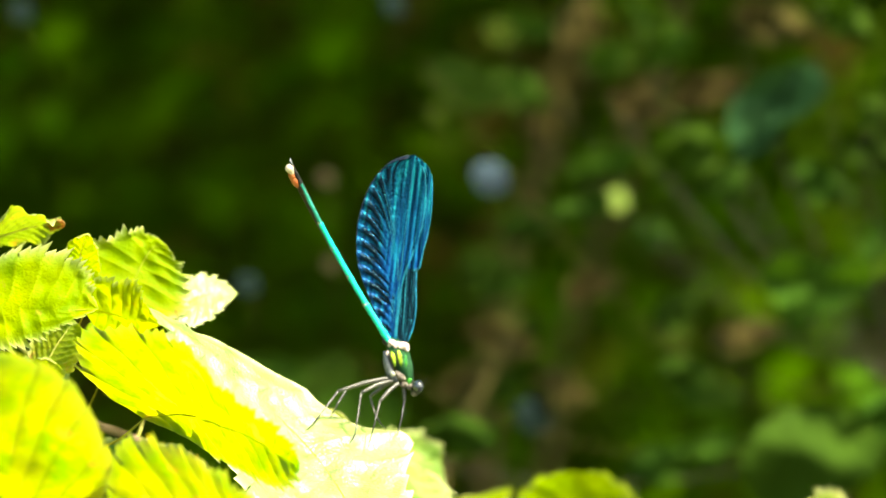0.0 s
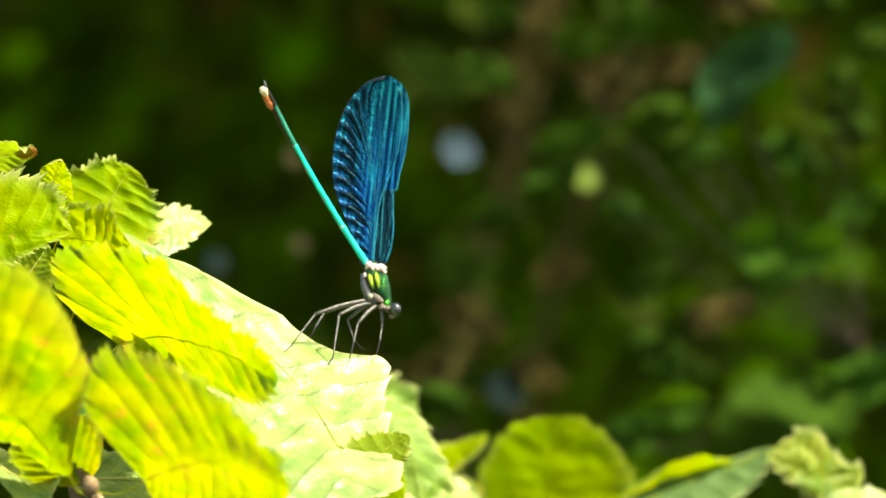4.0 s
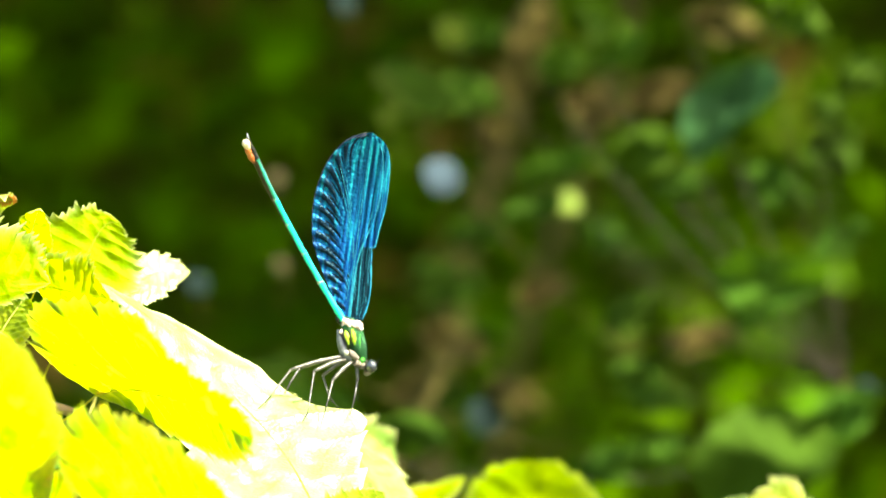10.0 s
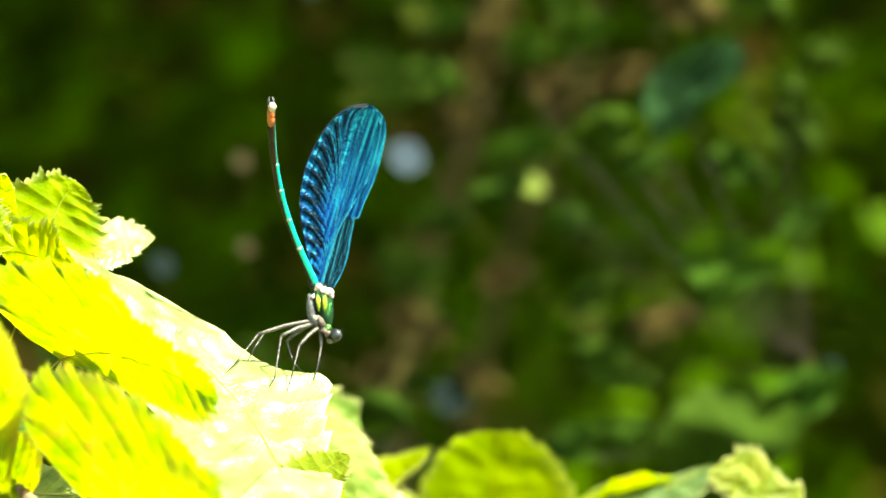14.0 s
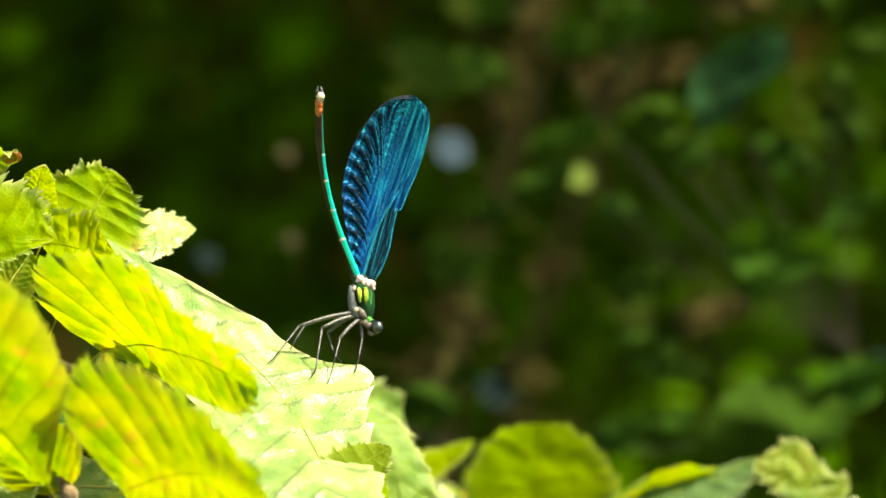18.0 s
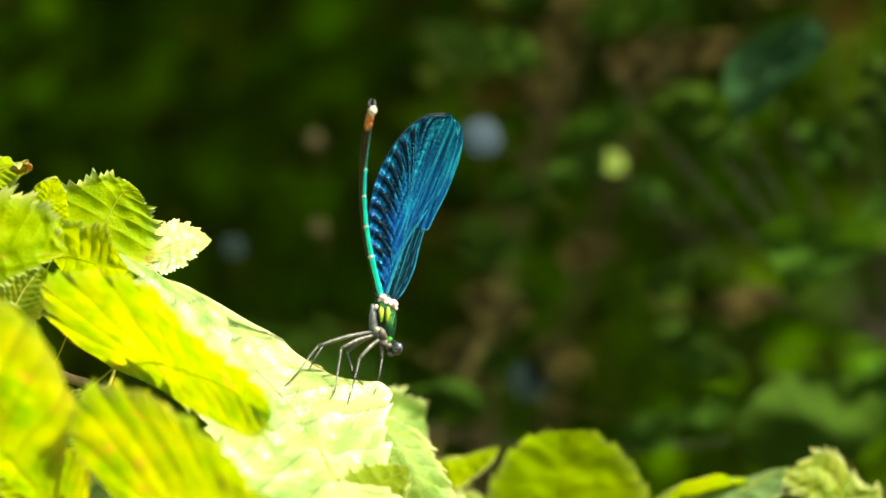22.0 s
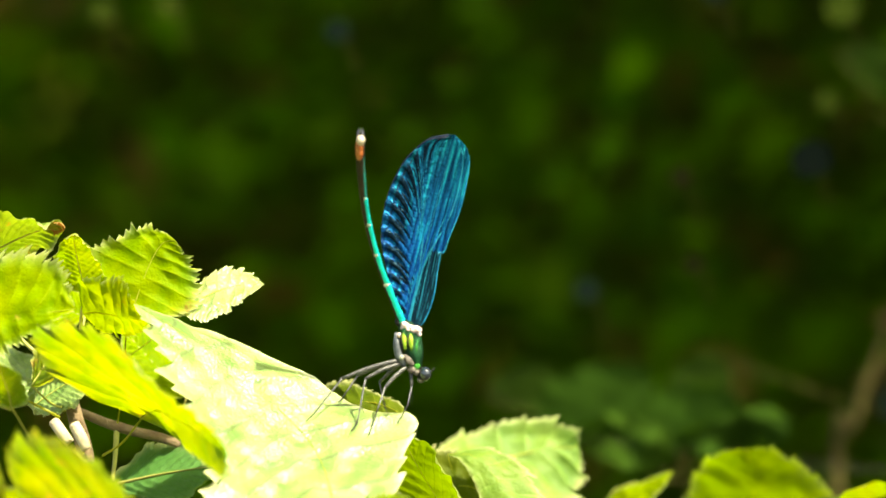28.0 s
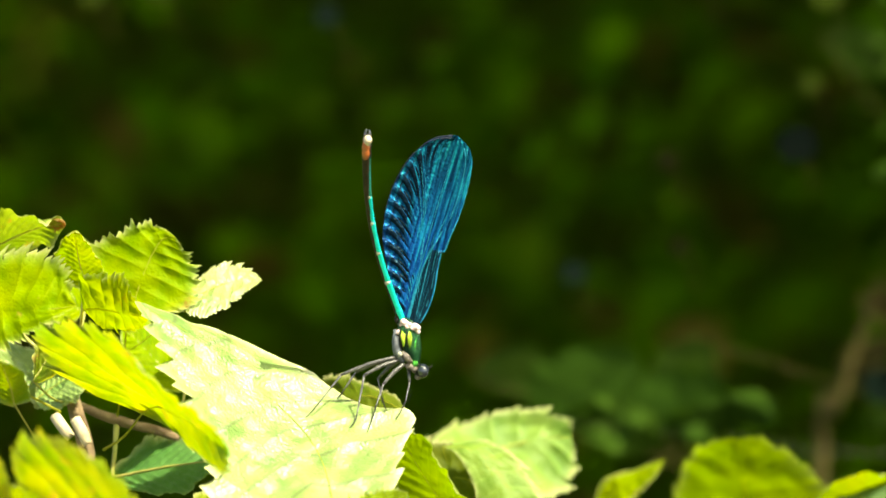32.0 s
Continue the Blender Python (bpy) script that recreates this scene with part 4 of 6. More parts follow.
for pts in ([(-3.0, 8.0, 15.0), (-1.3, 7.0, 12.8), (-0.2, 7.0, 11.2)], [(1.6, 5.0, 14.4), (2.9, 4.0, 12.3), (3.7, 4.0, 10.1)]):
    tube_part("stub", pts, [1.0, 1.05, 0.9], PALE_WOOD, near_branch, n=8, sides=10, label="pale snapped twig stub")
rear_branch = thing("hazel_branch", "hazel branch with toothed green leaves behind the perch", "branch", (30, 100, -40))
blade(rear_branch, "",
      [(-21.2, 70.0, -22.1), (-16.6, 76.0, -18.6), (-11.5, 82.0, -16.3), (-5.1, 87.0, -14.9), (0.0, 90.0, -14.6), (4.8, 92.0, -14.7)],
      [(-22.7, 78.0, -16.3), (-19.0, 84.0, -11.8), (-13.5, 88.0, -10.2), (-7.1, 91.0, -8.9), (-1.0, 92.0, -9.4), (4.6, 92.0, -11.7)],
      [(-15.1, 72.0, -25.4), (-7.6, 76.0, -24.8), (-1.2, 80.0, -24.2), (3.8, 86.0, -23.8), (5.4, 90.0, -19.7)],
      LEAF_PALE, veins=8, pleat=0.45, tooth=1.1, lump=0.9, seed=27, stalk=(-10.0, 80.0, -40.0))
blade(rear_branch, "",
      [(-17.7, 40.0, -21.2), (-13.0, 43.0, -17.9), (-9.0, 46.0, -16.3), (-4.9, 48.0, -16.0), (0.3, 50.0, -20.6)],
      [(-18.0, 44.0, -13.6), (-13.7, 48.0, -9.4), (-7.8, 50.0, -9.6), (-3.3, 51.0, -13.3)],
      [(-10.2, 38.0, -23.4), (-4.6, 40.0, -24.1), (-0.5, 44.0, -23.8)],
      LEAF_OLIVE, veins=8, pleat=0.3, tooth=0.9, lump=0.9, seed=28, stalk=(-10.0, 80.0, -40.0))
blade(rear_branch, "pale sunlit leaf turned on edge behind the perch",
      [(-7.7, 46.0, -10.0), (-2.3, 45.0, -10.8), (1.6, 43.0, -15.1), (4.5, 41.0, -20.1), (5.7, 39.0, -28.0)],
      [(-4.7, 44.0, -11.3), (-1.7, 42.0, -16.8), (-0.2, 40.0, -22.7)],
      [(-0.4, 48.0, -9.7), (5.2, 47.0, -13.3), (8.8, 45.0, -18.9), (11.3, 43.0, -25.7)],
      LEAF_PALE, veins=8, pleat=0.25, tooth=(0.4, 1.0, 1.0), lump=0.7, seed=42, thick=0.3, stalk=(-10.0, 80.0, -40.0))
blade(rear_branch, "",
      [(30.1, 130.0, -41.4), (30.2, 124.0, -36.2), (30.7, 120.0, -31.3), (31.2, 116.0, -25.4), (31.7, 112.0, -19.3)],
      [(21.3, 128.0, -41.2), (16.0, 124.0, -35.7), (17.6, 120.0, -28.3), (22.1, 115.0, -22.0), (26.9, 112.0, -19.5)],
      [(39.9, 128.0, -41.1), (46.3, 124.0, -36.1), (45.3, 120.0, -28.8), (40.7, 115.0, -23.0), (36.0, 112.0, -19.9)],
      LEAF_SOFT, veins=8, pleat=0.06, tooth=0.7, lump=0.8, seed=32, stalk=(30.0, 100.0, -44.0))
blade(rear_branch, "",
      [(3.8, 108.0, -32.2), (7.0, 108.0, -28.3), (10.7, 108.0, -25.8), (14.5, 108.0, -24.0), (18.5, 108.0, -21.9)],
      [(4.3, 110.0, -27.0), (6.9, 110.0, -24.5), (11.2, 110.0, -23.9), (15.5, 110.0, -22.6)],
      [(8.0, 105.0, -31.8), (12.3, 105.0, -28.5), (16.6, 105.0, -25.0)],
      LEAF_MID, veins=7, seed=31, stalk=(-10.0, 80.0, -40.0))
blade(rear_branch, "",
      [(43.4, 104.0, -35.2), (47.7, 103.0, -32.4), (52.4, 102.0, -30.3), (57.2, 101.0, -28.6), (63.0, 100.0, -27.4)],
      [(44.6, 106.0, -32.8), (48.8, 106.0, -30.4), (53.6, 105.0, -28.1), (59.4, 103.0, -27.2)],
      [(48.6, 100.0, -35.8), (53.9, 99.0, -33.5), (59.2, 99.0, -30.2)],
      LEAF_MID, veins=7, seed=33, stalk=(30.0, 100.0, -44.0))
blade(rear_branch, "dull green leaf with a greyish face, half shade in its colour",
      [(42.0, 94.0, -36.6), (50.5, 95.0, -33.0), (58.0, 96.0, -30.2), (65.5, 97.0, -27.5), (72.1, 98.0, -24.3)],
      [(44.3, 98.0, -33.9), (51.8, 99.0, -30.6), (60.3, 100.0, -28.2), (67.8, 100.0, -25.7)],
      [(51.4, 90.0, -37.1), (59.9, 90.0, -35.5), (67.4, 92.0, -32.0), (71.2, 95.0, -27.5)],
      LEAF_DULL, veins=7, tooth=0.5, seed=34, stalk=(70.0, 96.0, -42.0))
blade(rear_branch, "",
      [(87.5, 92.0, -33.5), (83.2, 91.0, -30.2), (79.9, 90.0, -27.4), (76.1, 89.0, -25.2), (70.7, 88.0, -24.7)],
      [(89.7, 94.0, -28.9), (85.4, 93.0, -26.5), (81.0, 92.0, -21.2), (78.3, 91.0, -20.3), (74.5, 90.0, -22.1)],
      [(84.2, 90.0, -34.8), (78.8, 89.0, -33.1), (74.5, 88.0, -29.3), (71.5, 88.0, -26.7)],
      LEAF, veins=8, tooth=1.2, lump=1.2, seed=35, stalk=(70.0, 96.0, -42.0))
leaf(rear_branch, "",
     (1.2, 34, -29.1), (-5.8, 30, -16.1), (-9.8, 26, -4.4), (-15.4, 34, -19), (0.4, 24, -14.9), LEAF_SOFT, rib=0.3, pleat=0.15, stalk=(-10.0, 80.0, -40.0), seed=29)
leaf(rear_branch, "",
     (-3.1, 60, -32.8), (7.4, 58, -31), (16.3, 56, -28.7), (7.8, 70, -27.1), (8.5, 50, -34.2), LEAF_TOP, stalk=(-10.0, 80.0, -40.0), seed=30)
leaf(rear_branch, "",
     (73.2, 84, -37.7), (84.9, 82, -34.9), (96.4, 80, -33.1), (85.4, 90, -32.6), (84.5, 76, -38.9), LEAF_TOP, stalk=(70.0, 96.0, -42.0), seed=36)
leaf(rear_branch, "",
     (40.4, 104, -38.5), (52.6, 102, -32.2), (65, 100, -28), (53.4, 94, -27.1), (52.6, 110, -40.1), LEAF_MID, stalk=(30.0, 100.0, -44.0), seed=37)
leaf(rear_branch, "",
     (6.9, 108, -35.8), (12.5, 108, -34), (17.5, 108, -32.7), (11.4, 114, -31.4), (13.1, 104, -36.2), LEAF, stalk=(30.0, 100.0, -44.0), seed=38)
tube_part("twig", [(-40, -20, 0), (0, 0, -4), (40, -4, -2), (80, -10, -8), (130, -10, -60), (150, 0, -300), (150, 10, -712)], [1.2, 1.6, 1.8, 2.2, 3.0, 4.5, 6.0], TWIG, rear_branch, n=24, sides=10, label="brown bark twig", rough=0.1)
# most of the shade on this branch comes from its dark leaf colours
shade_branch = thing("shrub_branch", "shrub branch behind, its leaves darkened in colour as shade", "branch", (90, 280, -40))
blade(shade_branch, "blue-green leaf hanging point down, shade put into its colour",
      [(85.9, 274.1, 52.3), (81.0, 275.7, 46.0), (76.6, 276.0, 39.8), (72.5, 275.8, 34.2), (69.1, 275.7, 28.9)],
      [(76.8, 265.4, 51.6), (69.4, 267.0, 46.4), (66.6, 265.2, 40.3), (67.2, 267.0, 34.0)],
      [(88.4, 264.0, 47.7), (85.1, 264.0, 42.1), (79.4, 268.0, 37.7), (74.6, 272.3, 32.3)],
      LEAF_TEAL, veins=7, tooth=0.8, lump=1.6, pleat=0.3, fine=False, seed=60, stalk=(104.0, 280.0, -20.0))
blade(shade_branch, "heart-shaped leaf hanging point down, shade put into its colour",
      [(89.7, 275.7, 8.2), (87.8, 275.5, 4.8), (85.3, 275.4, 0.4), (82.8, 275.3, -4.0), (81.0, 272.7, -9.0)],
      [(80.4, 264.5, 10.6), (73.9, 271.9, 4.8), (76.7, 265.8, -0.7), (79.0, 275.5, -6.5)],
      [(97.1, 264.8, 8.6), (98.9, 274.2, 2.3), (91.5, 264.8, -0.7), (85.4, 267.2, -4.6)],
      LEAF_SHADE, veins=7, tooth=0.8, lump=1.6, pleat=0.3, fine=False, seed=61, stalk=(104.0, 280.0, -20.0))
blade(shade_branch, "broad green leaf, half shade put into its colour",
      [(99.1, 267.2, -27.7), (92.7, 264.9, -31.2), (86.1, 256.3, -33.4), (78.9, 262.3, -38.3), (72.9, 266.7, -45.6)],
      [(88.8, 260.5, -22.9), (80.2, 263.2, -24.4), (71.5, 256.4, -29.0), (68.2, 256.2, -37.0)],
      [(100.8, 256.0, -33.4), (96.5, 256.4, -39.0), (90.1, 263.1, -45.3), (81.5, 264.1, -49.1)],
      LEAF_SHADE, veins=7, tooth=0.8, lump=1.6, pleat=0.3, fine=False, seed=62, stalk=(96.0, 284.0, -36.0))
blade(shade_branch, "broad green leaf, half shade put into its colour",
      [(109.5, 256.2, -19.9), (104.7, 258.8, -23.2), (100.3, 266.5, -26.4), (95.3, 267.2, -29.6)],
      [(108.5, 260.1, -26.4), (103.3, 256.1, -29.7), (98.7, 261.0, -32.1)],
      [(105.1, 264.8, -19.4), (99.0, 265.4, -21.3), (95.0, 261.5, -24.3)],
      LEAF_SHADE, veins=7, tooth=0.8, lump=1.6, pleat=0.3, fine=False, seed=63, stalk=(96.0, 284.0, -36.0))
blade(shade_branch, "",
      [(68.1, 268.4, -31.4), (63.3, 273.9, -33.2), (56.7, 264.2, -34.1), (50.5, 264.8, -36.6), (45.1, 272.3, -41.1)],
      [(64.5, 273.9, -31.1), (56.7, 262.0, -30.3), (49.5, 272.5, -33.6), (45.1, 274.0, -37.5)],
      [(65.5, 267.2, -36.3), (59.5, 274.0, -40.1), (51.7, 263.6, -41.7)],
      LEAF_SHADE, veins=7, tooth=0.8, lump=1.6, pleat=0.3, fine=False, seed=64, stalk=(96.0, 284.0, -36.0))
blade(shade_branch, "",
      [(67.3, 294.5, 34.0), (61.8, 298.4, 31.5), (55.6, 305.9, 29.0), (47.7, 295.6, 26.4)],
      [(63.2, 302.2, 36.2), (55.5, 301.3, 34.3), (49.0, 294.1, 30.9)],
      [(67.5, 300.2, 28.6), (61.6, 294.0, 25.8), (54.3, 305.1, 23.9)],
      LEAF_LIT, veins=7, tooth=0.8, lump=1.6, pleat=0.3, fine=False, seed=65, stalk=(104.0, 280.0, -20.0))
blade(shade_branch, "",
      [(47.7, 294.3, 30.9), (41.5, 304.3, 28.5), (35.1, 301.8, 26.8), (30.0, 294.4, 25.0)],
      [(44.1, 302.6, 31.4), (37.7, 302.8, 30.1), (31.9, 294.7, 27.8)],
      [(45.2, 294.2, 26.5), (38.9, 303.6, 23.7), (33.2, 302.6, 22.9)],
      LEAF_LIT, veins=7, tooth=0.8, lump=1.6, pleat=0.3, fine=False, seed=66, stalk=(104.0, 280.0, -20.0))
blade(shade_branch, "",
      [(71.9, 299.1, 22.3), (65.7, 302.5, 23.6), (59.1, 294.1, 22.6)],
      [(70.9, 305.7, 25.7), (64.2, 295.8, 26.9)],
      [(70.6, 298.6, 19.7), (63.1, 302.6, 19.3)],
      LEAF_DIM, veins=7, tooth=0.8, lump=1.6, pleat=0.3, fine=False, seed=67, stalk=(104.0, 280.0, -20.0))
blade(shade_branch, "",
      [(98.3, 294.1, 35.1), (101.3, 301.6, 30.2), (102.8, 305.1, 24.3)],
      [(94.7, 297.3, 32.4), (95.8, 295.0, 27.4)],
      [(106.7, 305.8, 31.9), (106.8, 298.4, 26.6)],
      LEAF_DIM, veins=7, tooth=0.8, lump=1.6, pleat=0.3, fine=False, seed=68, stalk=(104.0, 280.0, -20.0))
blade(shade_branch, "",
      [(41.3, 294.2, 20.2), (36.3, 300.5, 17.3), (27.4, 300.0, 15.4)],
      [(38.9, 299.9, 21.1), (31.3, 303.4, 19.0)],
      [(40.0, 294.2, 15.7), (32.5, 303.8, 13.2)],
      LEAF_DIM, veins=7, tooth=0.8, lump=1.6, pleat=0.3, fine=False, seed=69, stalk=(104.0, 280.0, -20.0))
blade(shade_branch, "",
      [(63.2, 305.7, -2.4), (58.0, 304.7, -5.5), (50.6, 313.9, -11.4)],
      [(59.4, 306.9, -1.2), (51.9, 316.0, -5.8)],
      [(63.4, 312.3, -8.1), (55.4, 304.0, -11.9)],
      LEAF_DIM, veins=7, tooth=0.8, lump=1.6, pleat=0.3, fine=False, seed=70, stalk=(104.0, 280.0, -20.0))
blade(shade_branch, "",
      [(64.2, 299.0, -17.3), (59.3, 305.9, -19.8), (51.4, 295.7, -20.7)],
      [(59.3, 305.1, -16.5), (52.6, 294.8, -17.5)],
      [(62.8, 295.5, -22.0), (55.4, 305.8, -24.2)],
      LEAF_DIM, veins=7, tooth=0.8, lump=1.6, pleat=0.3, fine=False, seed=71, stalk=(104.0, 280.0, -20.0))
blade(shade_branch, "broad green leaf low down, dimmed in colour as shade",
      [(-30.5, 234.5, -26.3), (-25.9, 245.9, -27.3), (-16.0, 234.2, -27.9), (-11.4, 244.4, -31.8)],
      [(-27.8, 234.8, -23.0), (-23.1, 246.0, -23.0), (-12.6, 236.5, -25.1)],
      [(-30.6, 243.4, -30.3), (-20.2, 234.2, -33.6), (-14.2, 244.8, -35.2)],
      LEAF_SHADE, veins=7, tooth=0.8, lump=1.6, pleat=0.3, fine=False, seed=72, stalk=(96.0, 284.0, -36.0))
blade(shade_branch, "bluish-green leaf low down, dimmed in colour as shade",
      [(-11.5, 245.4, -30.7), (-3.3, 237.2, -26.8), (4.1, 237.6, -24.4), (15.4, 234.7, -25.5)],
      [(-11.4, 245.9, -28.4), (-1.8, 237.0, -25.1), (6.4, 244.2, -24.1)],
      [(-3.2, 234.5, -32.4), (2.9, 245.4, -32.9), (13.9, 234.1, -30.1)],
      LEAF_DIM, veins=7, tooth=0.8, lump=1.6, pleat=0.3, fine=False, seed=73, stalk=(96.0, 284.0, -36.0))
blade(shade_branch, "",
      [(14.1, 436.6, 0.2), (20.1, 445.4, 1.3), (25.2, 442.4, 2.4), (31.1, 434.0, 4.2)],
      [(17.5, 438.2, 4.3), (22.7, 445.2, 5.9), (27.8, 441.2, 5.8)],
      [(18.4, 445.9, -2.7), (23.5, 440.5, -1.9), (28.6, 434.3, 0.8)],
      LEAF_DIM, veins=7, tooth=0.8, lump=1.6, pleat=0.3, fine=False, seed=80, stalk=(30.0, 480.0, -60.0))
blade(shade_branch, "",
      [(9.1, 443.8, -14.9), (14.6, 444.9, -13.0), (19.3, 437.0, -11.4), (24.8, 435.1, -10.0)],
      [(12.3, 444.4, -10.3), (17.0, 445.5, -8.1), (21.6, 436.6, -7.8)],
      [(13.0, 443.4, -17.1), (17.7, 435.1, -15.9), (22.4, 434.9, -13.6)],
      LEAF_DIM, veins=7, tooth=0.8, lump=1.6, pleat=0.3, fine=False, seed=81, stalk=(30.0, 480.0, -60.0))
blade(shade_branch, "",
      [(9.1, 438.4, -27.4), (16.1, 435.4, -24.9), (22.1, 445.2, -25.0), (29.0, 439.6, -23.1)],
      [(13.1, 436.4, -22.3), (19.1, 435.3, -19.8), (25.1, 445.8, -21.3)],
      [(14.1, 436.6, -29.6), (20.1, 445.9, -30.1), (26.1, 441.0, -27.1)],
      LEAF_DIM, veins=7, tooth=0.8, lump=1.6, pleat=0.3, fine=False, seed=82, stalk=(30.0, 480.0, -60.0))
blade(shade_branch, "",
      [(4.9, 434.2, -9.3), (9.9, 437.7, -8.0), (14.1, 444.8, -7.8), (19.1, 443.6, -6.8)],
      [(7.8, 434.0, -5.6), (12.0, 437.2, -4.0), (16.3, 445.3, -5.1)],
      [(8.4, 439.0, -11.6), (12.7, 445.7, -11.8), (17.0, 444.2, -9.8)],
      LEAF_DIM, veins=7, tooth=0.8, lump=1.6, pleat=0.3, fine=False, seed=83, stalk=(30.0, 480.0, -60.0))
blade(shade_branch, "",
      [(5.6, 434.4, -40.9), (11.5, 443.0, -40.0), (16.7, 445.0, -39.4), (22.6, 435.4, -37.2)],
      [(9.0, 435.4, -36.8), (14.1, 442.7, -35.4), (19.2, 444.2, -36.0)],
      [(9.8, 444.2, -44.2), (14.9, 443.7, -43.7), (20.1, 436.2, -40.7)],
      LEAF_DIM, veins=7, tooth=0.8, lump=1.6, pleat=0.3, fine=False, seed=84, stalk=(30.0, 480.0, -60.0))
blade(shade_branch, "",
      [(-4.4, 434.5, -53.8), (1.6, 438.4, -52.4), (6.6, 445.9, -52.4), (12.7, 439.6, -50.5)],
      [(-1.0, 434.0, -49.5), (4.1, 438.0, -47.8), (9.2, 446.0, -49.1)],
      [(-0.2, 439.8, -56.6), (4.9, 446.0, -56.9), (10.1, 440.7, -54.1)],
      LEAF_DIM, veins=7, tooth=0.8, lump=1.6, pleat=0.3, fine=False, seed=85, stalk=(30.0, 480.0, -60.0))
blade(shade_branch, "",
      [(86.9, 296.3, 64.0), (92.5, 305.4, 61.0), (96.9, 294.0, 58.4), (102.6, 305.6, 54.4)],
      [(91.4, 303.6, 65.2), (96.6, 300.0, 63.6), (100.6, 298.0, 58.7)],
      [(88.8, 304.7, 59.7), (92.4, 299.0, 56.1), (98.3, 298.5, 54.6)],
      LEAF_LIT, veins=7, tooth=0.8, lump=1.6, pleat=0.3, fine=False, seed=100, stalk=(104.0, 280.0, -20.0))
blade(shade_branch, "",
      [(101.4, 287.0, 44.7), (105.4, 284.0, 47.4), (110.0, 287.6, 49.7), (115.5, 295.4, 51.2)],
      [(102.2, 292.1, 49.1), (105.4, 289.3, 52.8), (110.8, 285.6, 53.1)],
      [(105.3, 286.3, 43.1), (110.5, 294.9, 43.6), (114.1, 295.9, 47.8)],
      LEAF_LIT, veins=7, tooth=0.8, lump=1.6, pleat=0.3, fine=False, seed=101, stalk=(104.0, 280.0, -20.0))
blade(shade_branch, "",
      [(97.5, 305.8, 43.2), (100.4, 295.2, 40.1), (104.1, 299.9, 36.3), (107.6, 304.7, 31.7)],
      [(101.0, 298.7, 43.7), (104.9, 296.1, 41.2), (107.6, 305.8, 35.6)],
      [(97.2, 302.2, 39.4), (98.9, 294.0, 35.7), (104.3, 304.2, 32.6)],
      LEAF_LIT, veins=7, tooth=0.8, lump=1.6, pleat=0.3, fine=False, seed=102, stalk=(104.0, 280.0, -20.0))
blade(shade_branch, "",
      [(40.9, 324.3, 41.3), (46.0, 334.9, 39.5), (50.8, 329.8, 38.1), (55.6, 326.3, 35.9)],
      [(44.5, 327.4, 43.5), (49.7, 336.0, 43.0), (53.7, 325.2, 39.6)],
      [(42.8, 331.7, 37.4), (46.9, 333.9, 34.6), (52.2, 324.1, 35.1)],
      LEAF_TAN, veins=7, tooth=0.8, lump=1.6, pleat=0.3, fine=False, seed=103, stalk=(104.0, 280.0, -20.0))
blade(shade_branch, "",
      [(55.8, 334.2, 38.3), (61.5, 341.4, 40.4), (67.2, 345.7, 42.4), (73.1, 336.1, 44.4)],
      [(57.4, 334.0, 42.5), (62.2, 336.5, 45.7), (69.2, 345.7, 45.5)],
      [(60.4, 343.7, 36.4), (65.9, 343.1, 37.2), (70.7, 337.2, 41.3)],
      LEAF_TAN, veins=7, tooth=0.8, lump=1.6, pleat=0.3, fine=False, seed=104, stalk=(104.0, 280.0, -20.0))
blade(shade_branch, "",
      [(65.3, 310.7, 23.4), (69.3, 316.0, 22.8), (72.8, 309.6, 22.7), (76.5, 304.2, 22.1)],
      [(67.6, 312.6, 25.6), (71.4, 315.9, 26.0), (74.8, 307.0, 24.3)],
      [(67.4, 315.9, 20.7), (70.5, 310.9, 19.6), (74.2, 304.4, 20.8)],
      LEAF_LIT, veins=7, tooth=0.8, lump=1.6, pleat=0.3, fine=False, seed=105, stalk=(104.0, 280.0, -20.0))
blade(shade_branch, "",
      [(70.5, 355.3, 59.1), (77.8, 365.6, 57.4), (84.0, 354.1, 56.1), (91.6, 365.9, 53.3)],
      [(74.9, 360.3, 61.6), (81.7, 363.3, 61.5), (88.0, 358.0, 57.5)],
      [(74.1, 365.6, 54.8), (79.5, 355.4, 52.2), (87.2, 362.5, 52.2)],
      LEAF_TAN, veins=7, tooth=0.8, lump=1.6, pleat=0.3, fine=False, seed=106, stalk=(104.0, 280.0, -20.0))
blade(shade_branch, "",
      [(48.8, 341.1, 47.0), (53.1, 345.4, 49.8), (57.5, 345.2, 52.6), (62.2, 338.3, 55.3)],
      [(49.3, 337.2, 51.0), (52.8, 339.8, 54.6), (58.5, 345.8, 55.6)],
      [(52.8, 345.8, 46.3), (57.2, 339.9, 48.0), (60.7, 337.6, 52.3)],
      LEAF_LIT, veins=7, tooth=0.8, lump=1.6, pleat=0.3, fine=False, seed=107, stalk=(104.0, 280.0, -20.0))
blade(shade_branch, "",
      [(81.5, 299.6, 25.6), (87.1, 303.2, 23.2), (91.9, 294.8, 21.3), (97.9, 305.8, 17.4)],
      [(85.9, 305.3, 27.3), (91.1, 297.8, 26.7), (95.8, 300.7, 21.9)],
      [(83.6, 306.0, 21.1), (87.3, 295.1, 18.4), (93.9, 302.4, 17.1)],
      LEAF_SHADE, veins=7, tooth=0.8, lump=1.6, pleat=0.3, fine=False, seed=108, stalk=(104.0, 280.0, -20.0))
